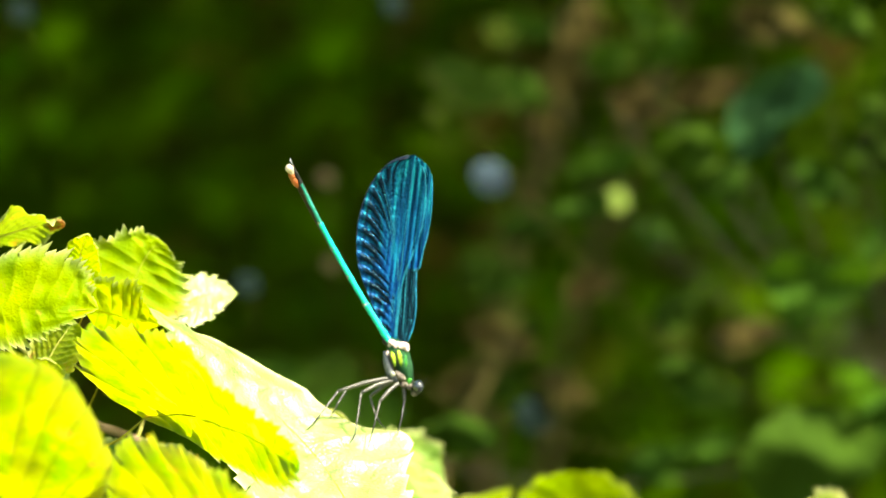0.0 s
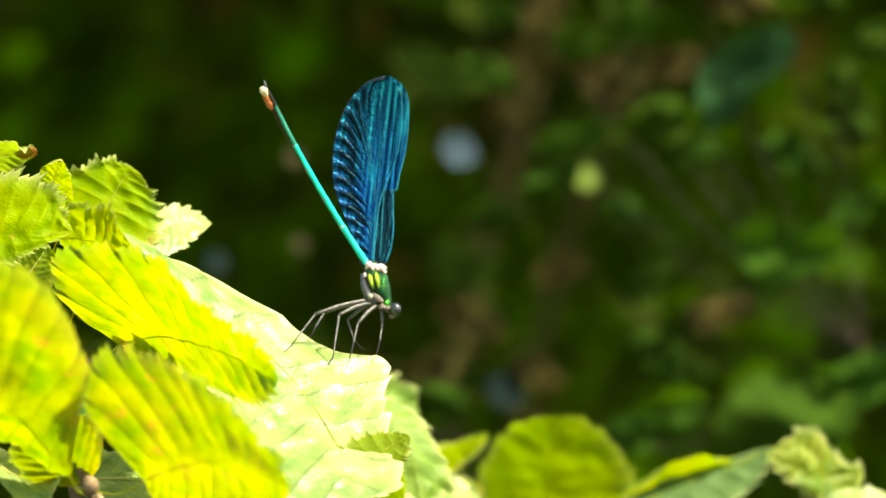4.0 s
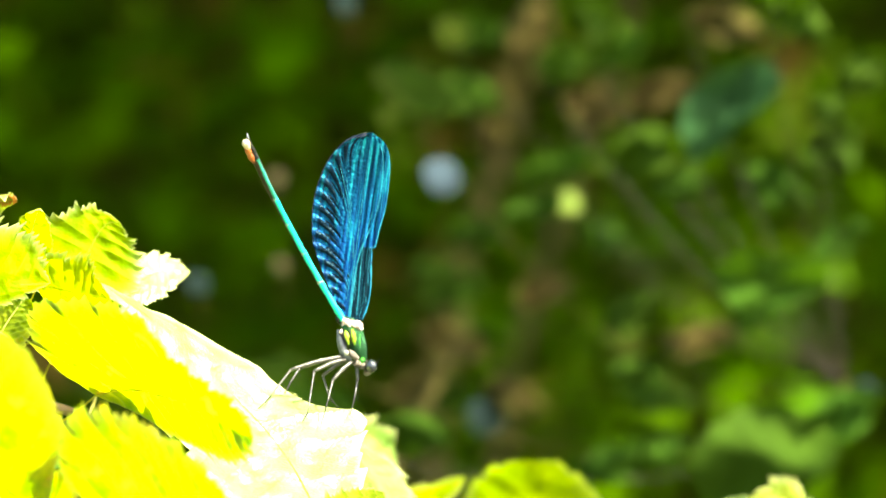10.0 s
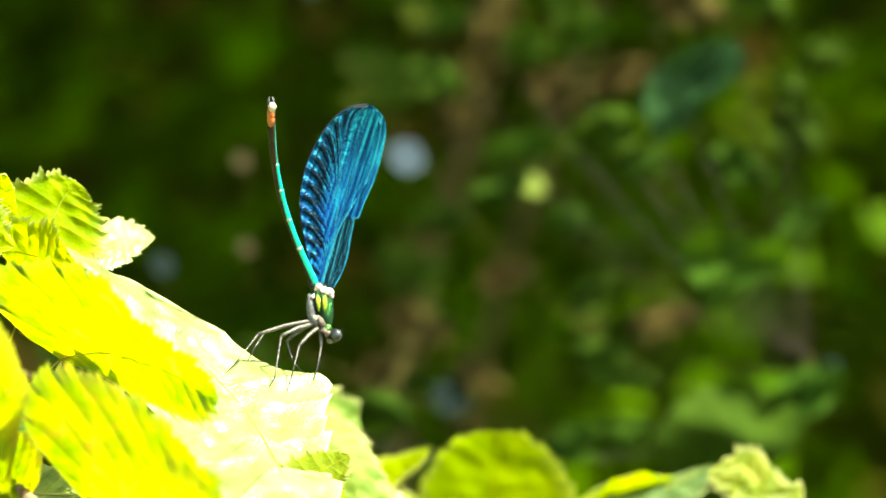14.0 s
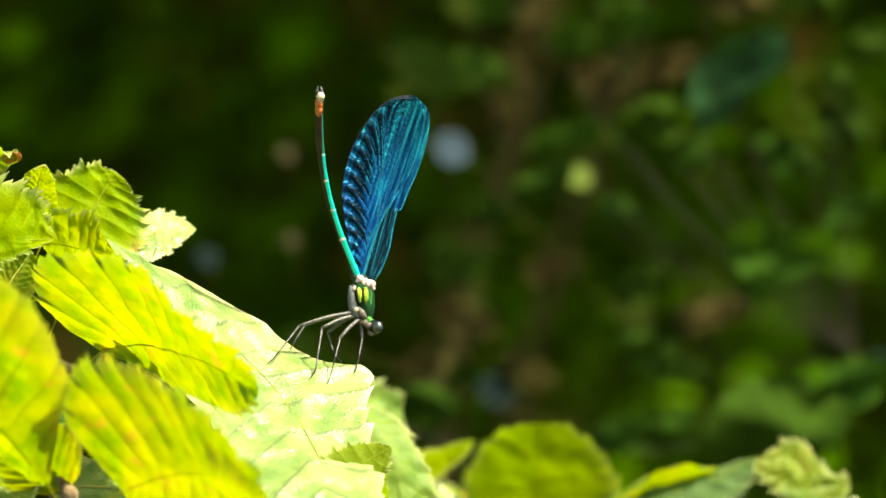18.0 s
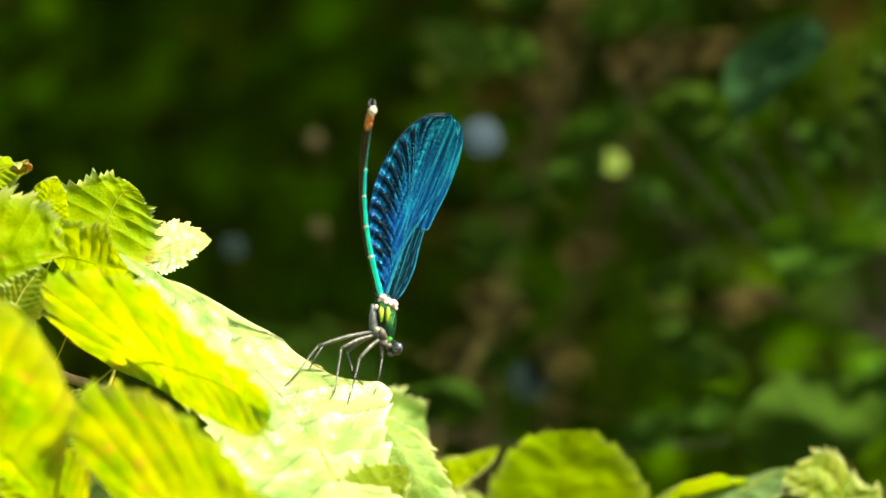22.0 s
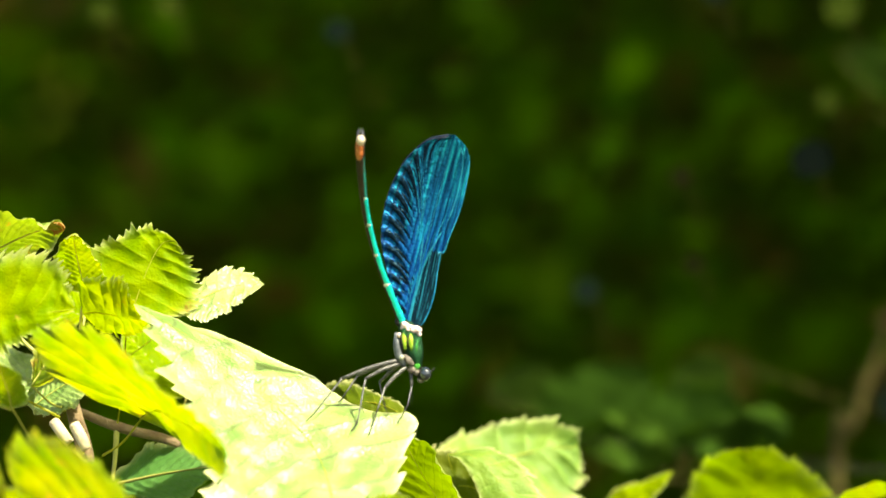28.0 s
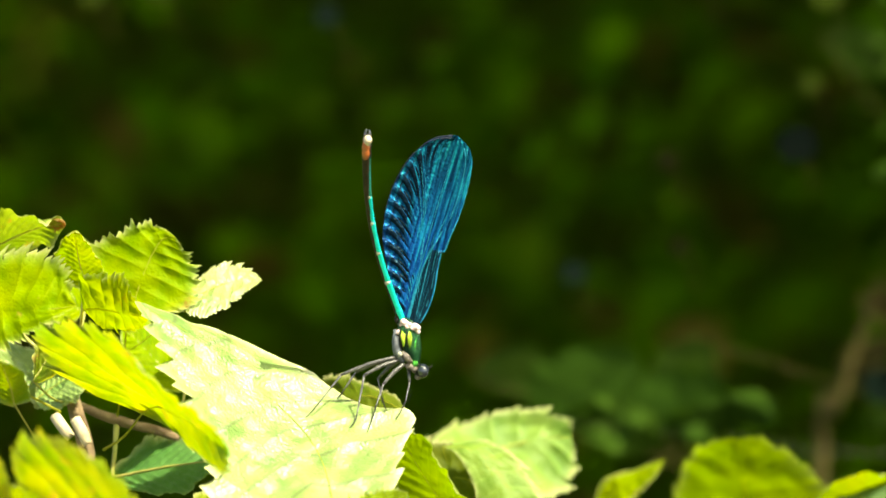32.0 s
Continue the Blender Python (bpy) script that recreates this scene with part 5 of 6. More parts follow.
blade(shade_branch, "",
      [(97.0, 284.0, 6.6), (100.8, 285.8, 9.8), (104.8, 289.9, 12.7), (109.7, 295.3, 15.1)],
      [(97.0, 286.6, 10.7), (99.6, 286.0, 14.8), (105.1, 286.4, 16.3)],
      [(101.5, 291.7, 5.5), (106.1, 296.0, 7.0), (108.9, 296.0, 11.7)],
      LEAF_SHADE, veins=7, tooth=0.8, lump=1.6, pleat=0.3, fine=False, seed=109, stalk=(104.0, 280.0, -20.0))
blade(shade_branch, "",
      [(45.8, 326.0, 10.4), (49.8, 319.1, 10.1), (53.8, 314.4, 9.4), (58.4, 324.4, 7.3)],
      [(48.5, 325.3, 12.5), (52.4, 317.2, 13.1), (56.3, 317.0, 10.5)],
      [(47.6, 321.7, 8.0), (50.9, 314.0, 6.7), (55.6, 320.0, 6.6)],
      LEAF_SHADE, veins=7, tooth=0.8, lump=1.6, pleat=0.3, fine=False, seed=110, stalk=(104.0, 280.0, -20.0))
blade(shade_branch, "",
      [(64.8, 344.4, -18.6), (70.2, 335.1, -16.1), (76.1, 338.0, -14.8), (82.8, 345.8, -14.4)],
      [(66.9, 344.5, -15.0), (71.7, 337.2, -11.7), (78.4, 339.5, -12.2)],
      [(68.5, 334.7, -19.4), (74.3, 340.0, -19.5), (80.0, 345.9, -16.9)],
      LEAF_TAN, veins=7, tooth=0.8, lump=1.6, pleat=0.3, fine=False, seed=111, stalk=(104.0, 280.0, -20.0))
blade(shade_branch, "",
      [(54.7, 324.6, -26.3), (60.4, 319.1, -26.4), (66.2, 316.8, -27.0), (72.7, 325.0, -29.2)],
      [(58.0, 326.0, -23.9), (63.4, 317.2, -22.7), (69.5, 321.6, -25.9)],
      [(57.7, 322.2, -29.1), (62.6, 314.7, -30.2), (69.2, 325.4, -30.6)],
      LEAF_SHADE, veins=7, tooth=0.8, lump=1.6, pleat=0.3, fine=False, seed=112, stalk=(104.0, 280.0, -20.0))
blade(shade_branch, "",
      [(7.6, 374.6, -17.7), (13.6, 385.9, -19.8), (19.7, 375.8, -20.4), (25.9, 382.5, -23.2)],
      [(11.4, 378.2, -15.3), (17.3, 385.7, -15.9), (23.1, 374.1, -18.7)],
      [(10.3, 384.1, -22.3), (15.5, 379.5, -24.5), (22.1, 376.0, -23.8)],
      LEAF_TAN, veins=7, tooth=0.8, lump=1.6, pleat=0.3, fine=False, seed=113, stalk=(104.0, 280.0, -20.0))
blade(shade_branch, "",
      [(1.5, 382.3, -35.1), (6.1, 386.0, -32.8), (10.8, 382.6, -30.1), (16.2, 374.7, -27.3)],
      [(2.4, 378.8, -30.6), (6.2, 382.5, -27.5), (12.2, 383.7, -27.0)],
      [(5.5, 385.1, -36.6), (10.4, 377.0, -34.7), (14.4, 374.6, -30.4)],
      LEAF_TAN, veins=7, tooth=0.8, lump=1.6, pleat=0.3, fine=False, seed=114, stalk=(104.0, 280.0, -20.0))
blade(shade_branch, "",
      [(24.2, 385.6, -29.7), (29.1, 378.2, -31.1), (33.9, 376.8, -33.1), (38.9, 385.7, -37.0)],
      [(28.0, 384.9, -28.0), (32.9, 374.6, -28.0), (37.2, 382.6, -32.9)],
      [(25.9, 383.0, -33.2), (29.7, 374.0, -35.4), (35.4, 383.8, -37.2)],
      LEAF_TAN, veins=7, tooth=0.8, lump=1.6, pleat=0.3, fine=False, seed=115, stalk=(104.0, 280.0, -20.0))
blade(shade_branch, "",
      [(13.4, 391.2, 41.4), (18.5, 394.0, 39.9), (23.6, 384.0, 38.6), (28.8, 394.3, 35.7)],
      [(17.1, 395.1, 43.7), (22.3, 390.9, 43.6), (26.8, 385.9, 39.9)],
      [(15.3, 395.9, 37.4), (19.4, 385.9, 35.0), (25.2, 388.4, 35.0)],
      LEAF_SHADE, veins=7, tooth=0.8, lump=1.6, pleat=0.3, fine=False, seed=116, stalk=(104.0, 280.0, -20.0))
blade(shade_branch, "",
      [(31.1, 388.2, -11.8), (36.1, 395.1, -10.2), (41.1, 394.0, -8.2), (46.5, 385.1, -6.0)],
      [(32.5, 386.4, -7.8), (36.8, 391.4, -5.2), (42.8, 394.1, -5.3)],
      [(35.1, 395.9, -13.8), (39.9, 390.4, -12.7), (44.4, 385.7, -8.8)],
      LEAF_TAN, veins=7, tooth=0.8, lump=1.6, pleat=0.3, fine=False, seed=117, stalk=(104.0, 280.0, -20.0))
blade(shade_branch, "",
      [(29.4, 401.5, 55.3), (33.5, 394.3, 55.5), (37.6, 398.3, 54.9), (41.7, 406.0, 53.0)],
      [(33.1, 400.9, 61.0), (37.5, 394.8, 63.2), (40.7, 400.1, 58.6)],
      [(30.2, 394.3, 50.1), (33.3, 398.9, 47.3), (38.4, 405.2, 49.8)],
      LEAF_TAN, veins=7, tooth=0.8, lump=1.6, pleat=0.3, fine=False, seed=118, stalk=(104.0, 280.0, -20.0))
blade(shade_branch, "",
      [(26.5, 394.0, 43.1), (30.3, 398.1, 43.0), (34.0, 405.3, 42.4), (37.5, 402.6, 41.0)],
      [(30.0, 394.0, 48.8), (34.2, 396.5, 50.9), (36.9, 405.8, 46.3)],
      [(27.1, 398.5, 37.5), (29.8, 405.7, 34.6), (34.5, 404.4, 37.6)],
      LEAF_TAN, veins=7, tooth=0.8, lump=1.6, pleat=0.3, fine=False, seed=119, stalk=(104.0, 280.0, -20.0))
blade(shade_branch, "",
      [(35.6, 396.0, 43.7), (40.4, 392.1, 46.0), (45.2, 384.9, 48.3), (50.8, 387.6, 49.6)],
      [(36.9, 395.1, 48.0), (41.0, 395.8, 51.2), (46.8, 385.3, 51.4)],
      [(39.4, 389.0, 42.2), (44.3, 384.3, 43.0), (48.8, 387.2, 46.6)],
      LEAF_LIT, veins=7, tooth=0.8, lump=1.6, pleat=0.3, fine=False, seed=120, stalk=(104.0, 280.0, -20.0))
blade(shade_branch, "",
      [(21.1, 406.8, 28.5), (24.8, 413.9, 28.4), (28.5, 415.3, 28.3), (32.1, 407.2, 27.6)],
      [(23.8, 406.2, 33.6), (27.6, 411.4, 35.4), (30.9, 415.0, 31.7)],
      [(22.4, 414.7, 23.6), (25.4, 414.0, 21.6), (29.6, 408.8, 24.5)],
      LEAF_TAN, veins=7, tooth=0.8, lump=1.6, pleat=0.3, fine=False, seed=121, stalk=(104.0, 280.0, -20.0))
blade(shade_branch, "",
      [(45.3, 385.9, 60.6), (49.8, 376.8, 58.4), (54.5, 378.3, 55.8), (59.2, 385.0, 52.1)],
      [(49.3, 383.3, 62.3), (54.2, 374.0, 61.3), (58.1, 384.4, 56.3)],
      [(46.3, 382.3, 56.6), (49.6, 374.0, 53.3), (55.5, 384.6, 51.9)],
      LEAF_LIT, veins=7, tooth=0.8, lump=1.6, pleat=0.3, fine=False, seed=122, stalk=(104.0, 280.0, -20.0))
blade(shade_branch, "",
      [(14.5, 395.1, 53.9), (19.8, 398.5, 53.9), (25.2, 405.9, 53.6), (30.9, 395.5, 53.0)],
      [(17.3, 394.3, 57.3), (22.4, 398.0, 58.5), (27.9, 404.8, 55.9)],
      [(17.4, 397.6, 50.7), (22.2, 406.0, 48.9), (27.8, 399.1, 50.9)],
      LEAF_SHADE, veins=7, tooth=0.8, lump=1.6, pleat=0.3, fine=False, seed=123, stalk=(104.0, 280.0, -20.0))
blade(shade_branch, "",
      [(34.6, 378.9, 22.5), (39.2, 386.0, 21.8), (43.5, 379.4, 21.6), (48.0, 374.7, 20.7)],
      [(37.3, 381.1, 25.1), (41.7, 386.0, 25.6), (45.8, 376.6, 23.6)],
      [(36.9, 385.7, 19.1), (40.6, 380.6, 17.8), (45.2, 374.1, 19.3)],
      LEAF_LIT, veins=7, tooth=0.8, lump=1.6, pleat=0.3, fine=False, seed=124, stalk=(104.0, 280.0, -20.0))
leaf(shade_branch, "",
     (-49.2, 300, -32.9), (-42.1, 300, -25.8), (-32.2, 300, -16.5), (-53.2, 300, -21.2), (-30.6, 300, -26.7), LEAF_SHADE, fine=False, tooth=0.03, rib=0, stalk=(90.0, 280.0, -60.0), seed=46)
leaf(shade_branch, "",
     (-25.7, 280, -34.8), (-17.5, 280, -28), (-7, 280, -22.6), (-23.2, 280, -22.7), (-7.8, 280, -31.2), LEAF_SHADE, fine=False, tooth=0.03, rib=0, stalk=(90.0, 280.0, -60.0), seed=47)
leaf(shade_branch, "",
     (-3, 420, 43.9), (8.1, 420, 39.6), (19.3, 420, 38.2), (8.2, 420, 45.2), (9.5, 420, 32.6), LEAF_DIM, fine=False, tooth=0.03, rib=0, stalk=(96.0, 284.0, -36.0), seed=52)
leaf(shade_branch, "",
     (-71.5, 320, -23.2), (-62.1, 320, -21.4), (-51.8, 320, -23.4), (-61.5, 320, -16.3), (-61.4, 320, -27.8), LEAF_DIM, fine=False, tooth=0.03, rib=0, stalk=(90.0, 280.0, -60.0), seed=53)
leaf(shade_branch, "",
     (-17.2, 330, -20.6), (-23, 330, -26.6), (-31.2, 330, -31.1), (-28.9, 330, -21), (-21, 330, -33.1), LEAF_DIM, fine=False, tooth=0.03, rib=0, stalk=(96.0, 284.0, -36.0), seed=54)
tube_part("twig", [(14, 0, 20), (6, 4, 4), (0, 0, -20), (-10, 6, -90), (-6, 10, -300), (-8, 14, -712)], [0.5, 0.7, 1.0, 1.3, 2.0, 3.0], BARK, shade_branch, n=24, sides=8, label="thin brown twig", rough=0.1)
# leaflets added one for each blurred light spot
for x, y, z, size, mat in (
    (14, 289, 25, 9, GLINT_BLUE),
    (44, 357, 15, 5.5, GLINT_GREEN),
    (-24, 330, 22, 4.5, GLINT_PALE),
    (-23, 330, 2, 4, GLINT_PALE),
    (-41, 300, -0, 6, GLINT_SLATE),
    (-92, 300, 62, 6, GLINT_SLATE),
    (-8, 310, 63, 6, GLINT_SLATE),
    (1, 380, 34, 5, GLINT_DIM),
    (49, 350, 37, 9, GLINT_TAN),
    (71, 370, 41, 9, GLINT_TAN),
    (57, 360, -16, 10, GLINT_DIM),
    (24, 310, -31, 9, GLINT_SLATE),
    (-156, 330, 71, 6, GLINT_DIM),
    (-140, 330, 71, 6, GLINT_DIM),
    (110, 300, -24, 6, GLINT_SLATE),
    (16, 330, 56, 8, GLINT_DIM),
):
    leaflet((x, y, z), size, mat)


# ---- the damselfly ----
BODY = [
    (0, -3.16, 10.56, -3.6, 0.0, -0.419, -0.144, 0.896),
    (0.5, -3.20, 10.28, -3.9, 0.0, -0.419, -0.176, 0.891),
    (1, -3.31, 10.48, -3.9, 0.0, -0.421, -0.144, 0.896),
    (1.5, -3.23, 10.64, -4.4, 0.0, -0.421, -0.117, 0.899),
    (2, -3.20, 10.65, -3.9, 0.0, -0.423, -0.146, 0.894),
    (2.5, -3.13, 10.77, -3.6, 0.0, -0.426, -0.142, 0.894),
    (3, -3.09, 10.73, -3.8, 0.0, -0.428, -0.098, 0.898),
    (3.5, -3.16, 10.66, -3.9, 0.0, -0.429, -0.107, 0.897),
    (4, -2.93, 10.94, -3.4, 0.0, -0.425, -0.164, 0.890),
    (4.5, -2.83, 10.82, -3.4, 0.0, -0.422, -0.141, 0.896),
    (6.5, -3.19, 10.39, -2.9, 0.0, -0.436, -0.127, 0.891),
    (7, -3.47, 10.14, -3.2, 0.0, -0.441, -0.018, 0.897),
    (7.5, -3.22, 10.58, -3.8, 0.0, -0.429, -0.024, 0.903),
    (8, -3.28, 10.61, -3.0, 0.0, -0.422, -0.148, 0.894),
    (8.5, -3.23, 10.89, -2.9, 0.0, -0.426, -0.007, 0.905),
    (9, -3.15, 10.64, -2.6, 0.0, -0.430, 0.049, 0.901),
    (9.5, -3.23, 10.32, -2.2, 0.0, -0.419, -0.201, 0.885),
    (10, -3.27, 10.43, -2.7, 0.0, -0.420, -0.143, 0.896),
    (10.5, -3.27, 10.98, -3.4, 1.2, -0.418, -0.028, 0.908),
    (11, -3.46, 10.51, -2.6, 4.7, -0.430, -0.133, 0.893),
    (11.5, -3.30, 10.40, 1.5, 9.3, -0.398, -0.319, 0.860),
    (12, -3.10, 10.16, 7.3, 12.8, -0.412, -0.376, 0.830),
    (12.5, -2.94, 10.40, 7.0, 14.0, -0.409, -0.347, 0.844),
    (13, -3.05, 10.26, 6.8, 14.0, -0.404, -0.345, 0.847),
    (13.5, -3.38, 10.30, 5.7, 14.0, -0.391, -0.353, 0.850),
    (14, -3.09, 10.37, 6.8, 14.0, -0.403, -0.342, 0.849),
    (14.5, -2.93, 10.21, 8.0, 14.0, -0.416, -0.354, 0.837),
    (16.5, -3.02, 10.10, 7.9, 14.0, -0.392, -0.367, 0.843),
    (17, -2.93, 9.93, 7.7, 14.0, -0.389, -0.367, 0.845),
    (17.5, -3.09, 10.22, 7.2, 14.0, -0.376, -0.354, 0.856),
    (18, -3.20, 10.34, 7.6, 14.0, -0.381, -0.351, 0.855),
    (18.5, -3.18, 10.09, 7.9, 14.0, -0.381, -0.349, 0.856),
    (19, -2.92, 9.73, 7.7, 14.0, -0.385, -0.355, 0.852),
    (19.5, -3.06, 9.92, 8.0, 14.0, -0.377, -0.351, 0.857),
    (20, -3.35, 9.73, 7.8, 15.2, -0.376, -0.326, 0.867),
    (20.5, -3.26, 10.15, 11.0, 19.0, -0.379, -0.326, 0.866),
    (21, -3.19, 9.54, 14.9, 20.9, -0.355, -0.381, 0.854),
    (21.5, -3.15, 9.29, 11.5, 18.0, -0.335, -0.364, 0.869),
    (22, -2.87, 9.66, 10.8, 15.4, -0.305, -0.378, 0.874),
    (22.5, -2.39, 10.13, 10.6, 15.0, -0.296, -0.319, 0.901),
    (23, -3.16, 9.92, 8.9, 15.0, -0.282, -0.290, 0.915),
    (23.5, -3.24, 9.46, 9.1, 15.0, -0.290, -0.315, 0.904),
    (24, -3.02, 9.83, 9.3, 15.0, -0.282, -0.316, 0.906),
    (24.5, -3.17, 9.82, 8.7, 15.0, -0.267, -0.298, 0.917),
    (26.5, -3.20, 9.93, 8.8, 15.0, -0.268, -0.389, 0.882),
    (27, -3.11, 10.18, 9.9, 15.0, -0.268, -0.401, 0.876),
    (27.5, -2.99, 10.15, 9.3, 15.0, -0.257, -0.400, 0.880),
    (28, -3.04, 10.16, 9.4, 15.0, -0.261, -0.404, 0.877),
    (28.5, -3.18, 10.10, 9.5, 15.0, -0.265, -0.417, 0.870),
    (29, -3.27, 9.99, 9.2, 15.0, -0.257, -0.409, 0.876),
    (29.5, -3.20, 10.10, 9.2, 15.0, -0.261, -0.407, 0.875),
    (30, -3.19, 10.17, 9.7, 15.0, -0.259, -0.410, 0.874),
    (30.5, -2.98, 10.15, 9.5, 15.0, -0.260, -0.407, 0.876),
    (31, -2.89, 10.24, 10.3, 15.0, -0.251, -0.416, 0.874),
    (31.5, -2.87, 10.08, 10.3, 15.0, -0.246, -0.400, 0.883),
    (32, -2.94, 10.05, 10.9, 15.0, -0.252, -0.407, 0.878),
]
TILT = -3.0
TAIL_AT = Vector((0.09, 0, 6.47)) * MM
TAIL_REST = Vector((-16.2, 0, 31.9)).normalized()
damselfly = thing("damselfly", "metallic blue damselfly with closed wings perched on a hazel leaf", "damselfly", (-3.24, 3.0, 11.15))
damselfly.rotation_mode = "QUATERNION"


def ball_part(name, at, radii, mat, parent, turn=(0, 0, 0), label="", rings=14):
    bm = bmesh.new()
    bmesh.ops.create_uvsphere(bm, u_segments=rings + 6, v_segments=rings, radius=1.0)
    m = Matrix.Translation(Vector(at) * MM) @ Euler([radians(a) for a in turn]).to_matrix().to_4x4() @ Matrix.Diagonal((*(Vector(radii) * MM), 1))
    bmesh.ops.transform(bm, matrix=m, verts=bm.verts)
    return part(name, bm, mat, parent, label)


LIME = plain_material("lime_stripe", (0.10, 0.28, 0.02), (0.50, 0.60, 0.06), 1600.0, 0.25, metal=0.6, bump=0.5)
BRIGHT_GREEN = plain_material("emerald_stripe", (0.01, 0.14, 0.03), (0.12, 0.50, 0.06), 1600.0, 0.25, metal=0.7, bump=0.5)

# body
tube_part("thorax", [(0.1, 0, 6.9), (1.1, 0, 5.6), (2.0, 0, 3.6), (2.8, 0, 1.4), (3.5, 0, -0.5)], [0.8, 1.6, 1.8, 1.45, 0.6], GREEN, damselfly, n=26, sides=22,
          flat=0.95, label="shiny green thorax")
for k, (top, foot, wide) in enumerate((((0.55, -1.2, 5.1), (1.05, -1.62, 2.2), 0.46), ((1.75, -1.55, 5.0), (2.1, -1.62, 2.1), 0.50), ((2.9, -1.1, 4.6), (2.9, -1.25, 1.4), 0.30))):
    a, b = Vector(top), Vector(foot)
    tube_part("stripe", [a, (a + b) / 2 + Vector((0, -0.22, 0)), b], [0.12, wide, wide * 0.75, 0.1], (LIME, LIME, BRIGHT_GREEN)[k], damselfly, n=14, sides=10, flat=0.5)
    tube_part("seam", [a + Vector((-0.45, 0.0, 0)), (a + b) / 2 + Vector((-0.5, -0.2, 0)), b + Vector((-0.3, 0.05, 0))], [0.08, 0.13, 0.08], BLACK, damselfly, n=12, sides=6)
tube_part("side_plate", [(-0.6, -0.3, 4.9), (-0.35, -0.75, 3.0), (0.2, -0.75, 1.0), (1.2, -0.5, -0.4)], [0.35, 0.72, 0.80, 0.6], GREY, damselfly, n=18, sides=14, label="blue-grey side plate of the thorax")
tube_part("side_plate", [(0.9, -1.0, 1.3), (1.7, -1.2, 0.5), (2.5, -1.0, -0.3)], [0.35, 0.62, 0.4], GREY_BROWN, damselfly, n=12, sides=12, label="brown-grey plate over the leg roots")
ball_part("side_knob", (-0.15, -1.15, 4.6), (0.36, 0.30, 0.45), PINK, damselfly, (0, 20, 0), "pale knob beside the wing joint", 10)
ball_part("side_knob", (0.55, -1.55, 0.9), (0.42, 0.34, 0.46), JOINT, damselfly, (0, 20, 0), "pale knob over the leg roots", 10)
ball_part("wing_base", (1.75, -0.1, 6.0), (1.75, 1.2, 0.55), PINK, damselfly, (0, 18, 0), "pale pink saddle at the wing joints")
for x, y, z, r in ((0.75, -0.95, 6.3, 0.80), (2.75, -0.95, 5.7, 0.86), (1.7, -1.15, 6.05, 0.6), (0.3, -0.85, 5.8, 0.42), (3.2, -0.85, 5.0, 0.5), (1.3, -1.3, 5.65, 0.45), (2.2, -1.25, 5.5, 0.5), (3.3, -0.6, 5.7, 0.4)):
    ball_part("wing_joint", (x, y, z), (r, r * 0.8, r * 0.78), PINK, damselfly, (10, 25, 30), rings=10)
ball_part("back_hump", (-0.5, 0, 6.6), (0.5, 0.8, 0.75), BLACK, damselfly, (0, -25, 0), "dark hump at the root of the abdomen", 10)
tube_part("neck", [(3.2, 0, 0.2), (3.8, 0, -0.9), (4.1, 0, -1.4)], [0.65, 0.45, 0.6], BLACK, damselfly, n=8, sides=12)
ball_part("collar", (3.25, -0.75, -0.5), (0.55, 0.45, 0.6), BRIGHT_GREEN, damselfly, (0, 20, 0), "emerald collar behind the head", 12)
head = ball_part("head", (4.3, 0, -1.75), (1.0, 1.6, 1.05), BLACK, damselfly, (0, 20, 0), "dark green-black head")
for y in (-1, 1):
    ball_part("eye", (4.75, 1.4 * y, -1.6), (1.0, 0.95, 1.1), EYE, head, label="large glossy dark eye")
    tube_part("antenna", [(5.2, 0.6 * y, -1.4), (5.9, 0.9 * y, -1.0), (6.3, 1.2 * y, -0.4)], [0.09, 0.06, 0.03], BLACK, head, n=6, sides=5)
ball_part("face", (4.7, 0, -2.35), (0.7, 0.95, 0.6), GREEN, head, label="green face plate")
ball_part("jaw", (4.0, -0.3, -2.75), (0.6, 0.7, 0.5), GREY_BROWN, head)
for x, z in ((2.7, -1.1), (3.3, -1.5), (2.1, -0.9)):
    ball_part("leg_root", (x, -0.7, z), (0.5, 0.5, 0.62), GREY_BROWN, damselfly, (0, 30, 0), rings=10)

# abdomen, hinged at its base: bowed evenly, with a small hook at the tip
TAIL_CHORD = Vector((-16.2, 0, 31.9))
TAIL_BOW = (Vector((-0.89, 0, -0.45)) * 0.30 + Vector((0, 0.95, 0))) * 2.2


def tail_spot(s):
    return TAIL_CHORD * s + TAIL_BOW * math.sin(math.pi * s)


line = [tail_spot(k / 100) for k in range(101)]
abdomen = tube_part("abdomen", [tail_spot(k / 8) for k in range(9)], [0.55, 0.40, 0.40, 0.42, 0.45, 0.5, 0.62, 0.72, 0.45], TAIL_DARK, damselfly, n=48, sides=12,
                    label="brown-black underside of the abdomen", at=(0.09, 0, 6.47))
abdomen.rotation_mode = "QUATERNION"
cuts = [0, 6, 21, 37, 53, 67, 80, 89, 95, 100]
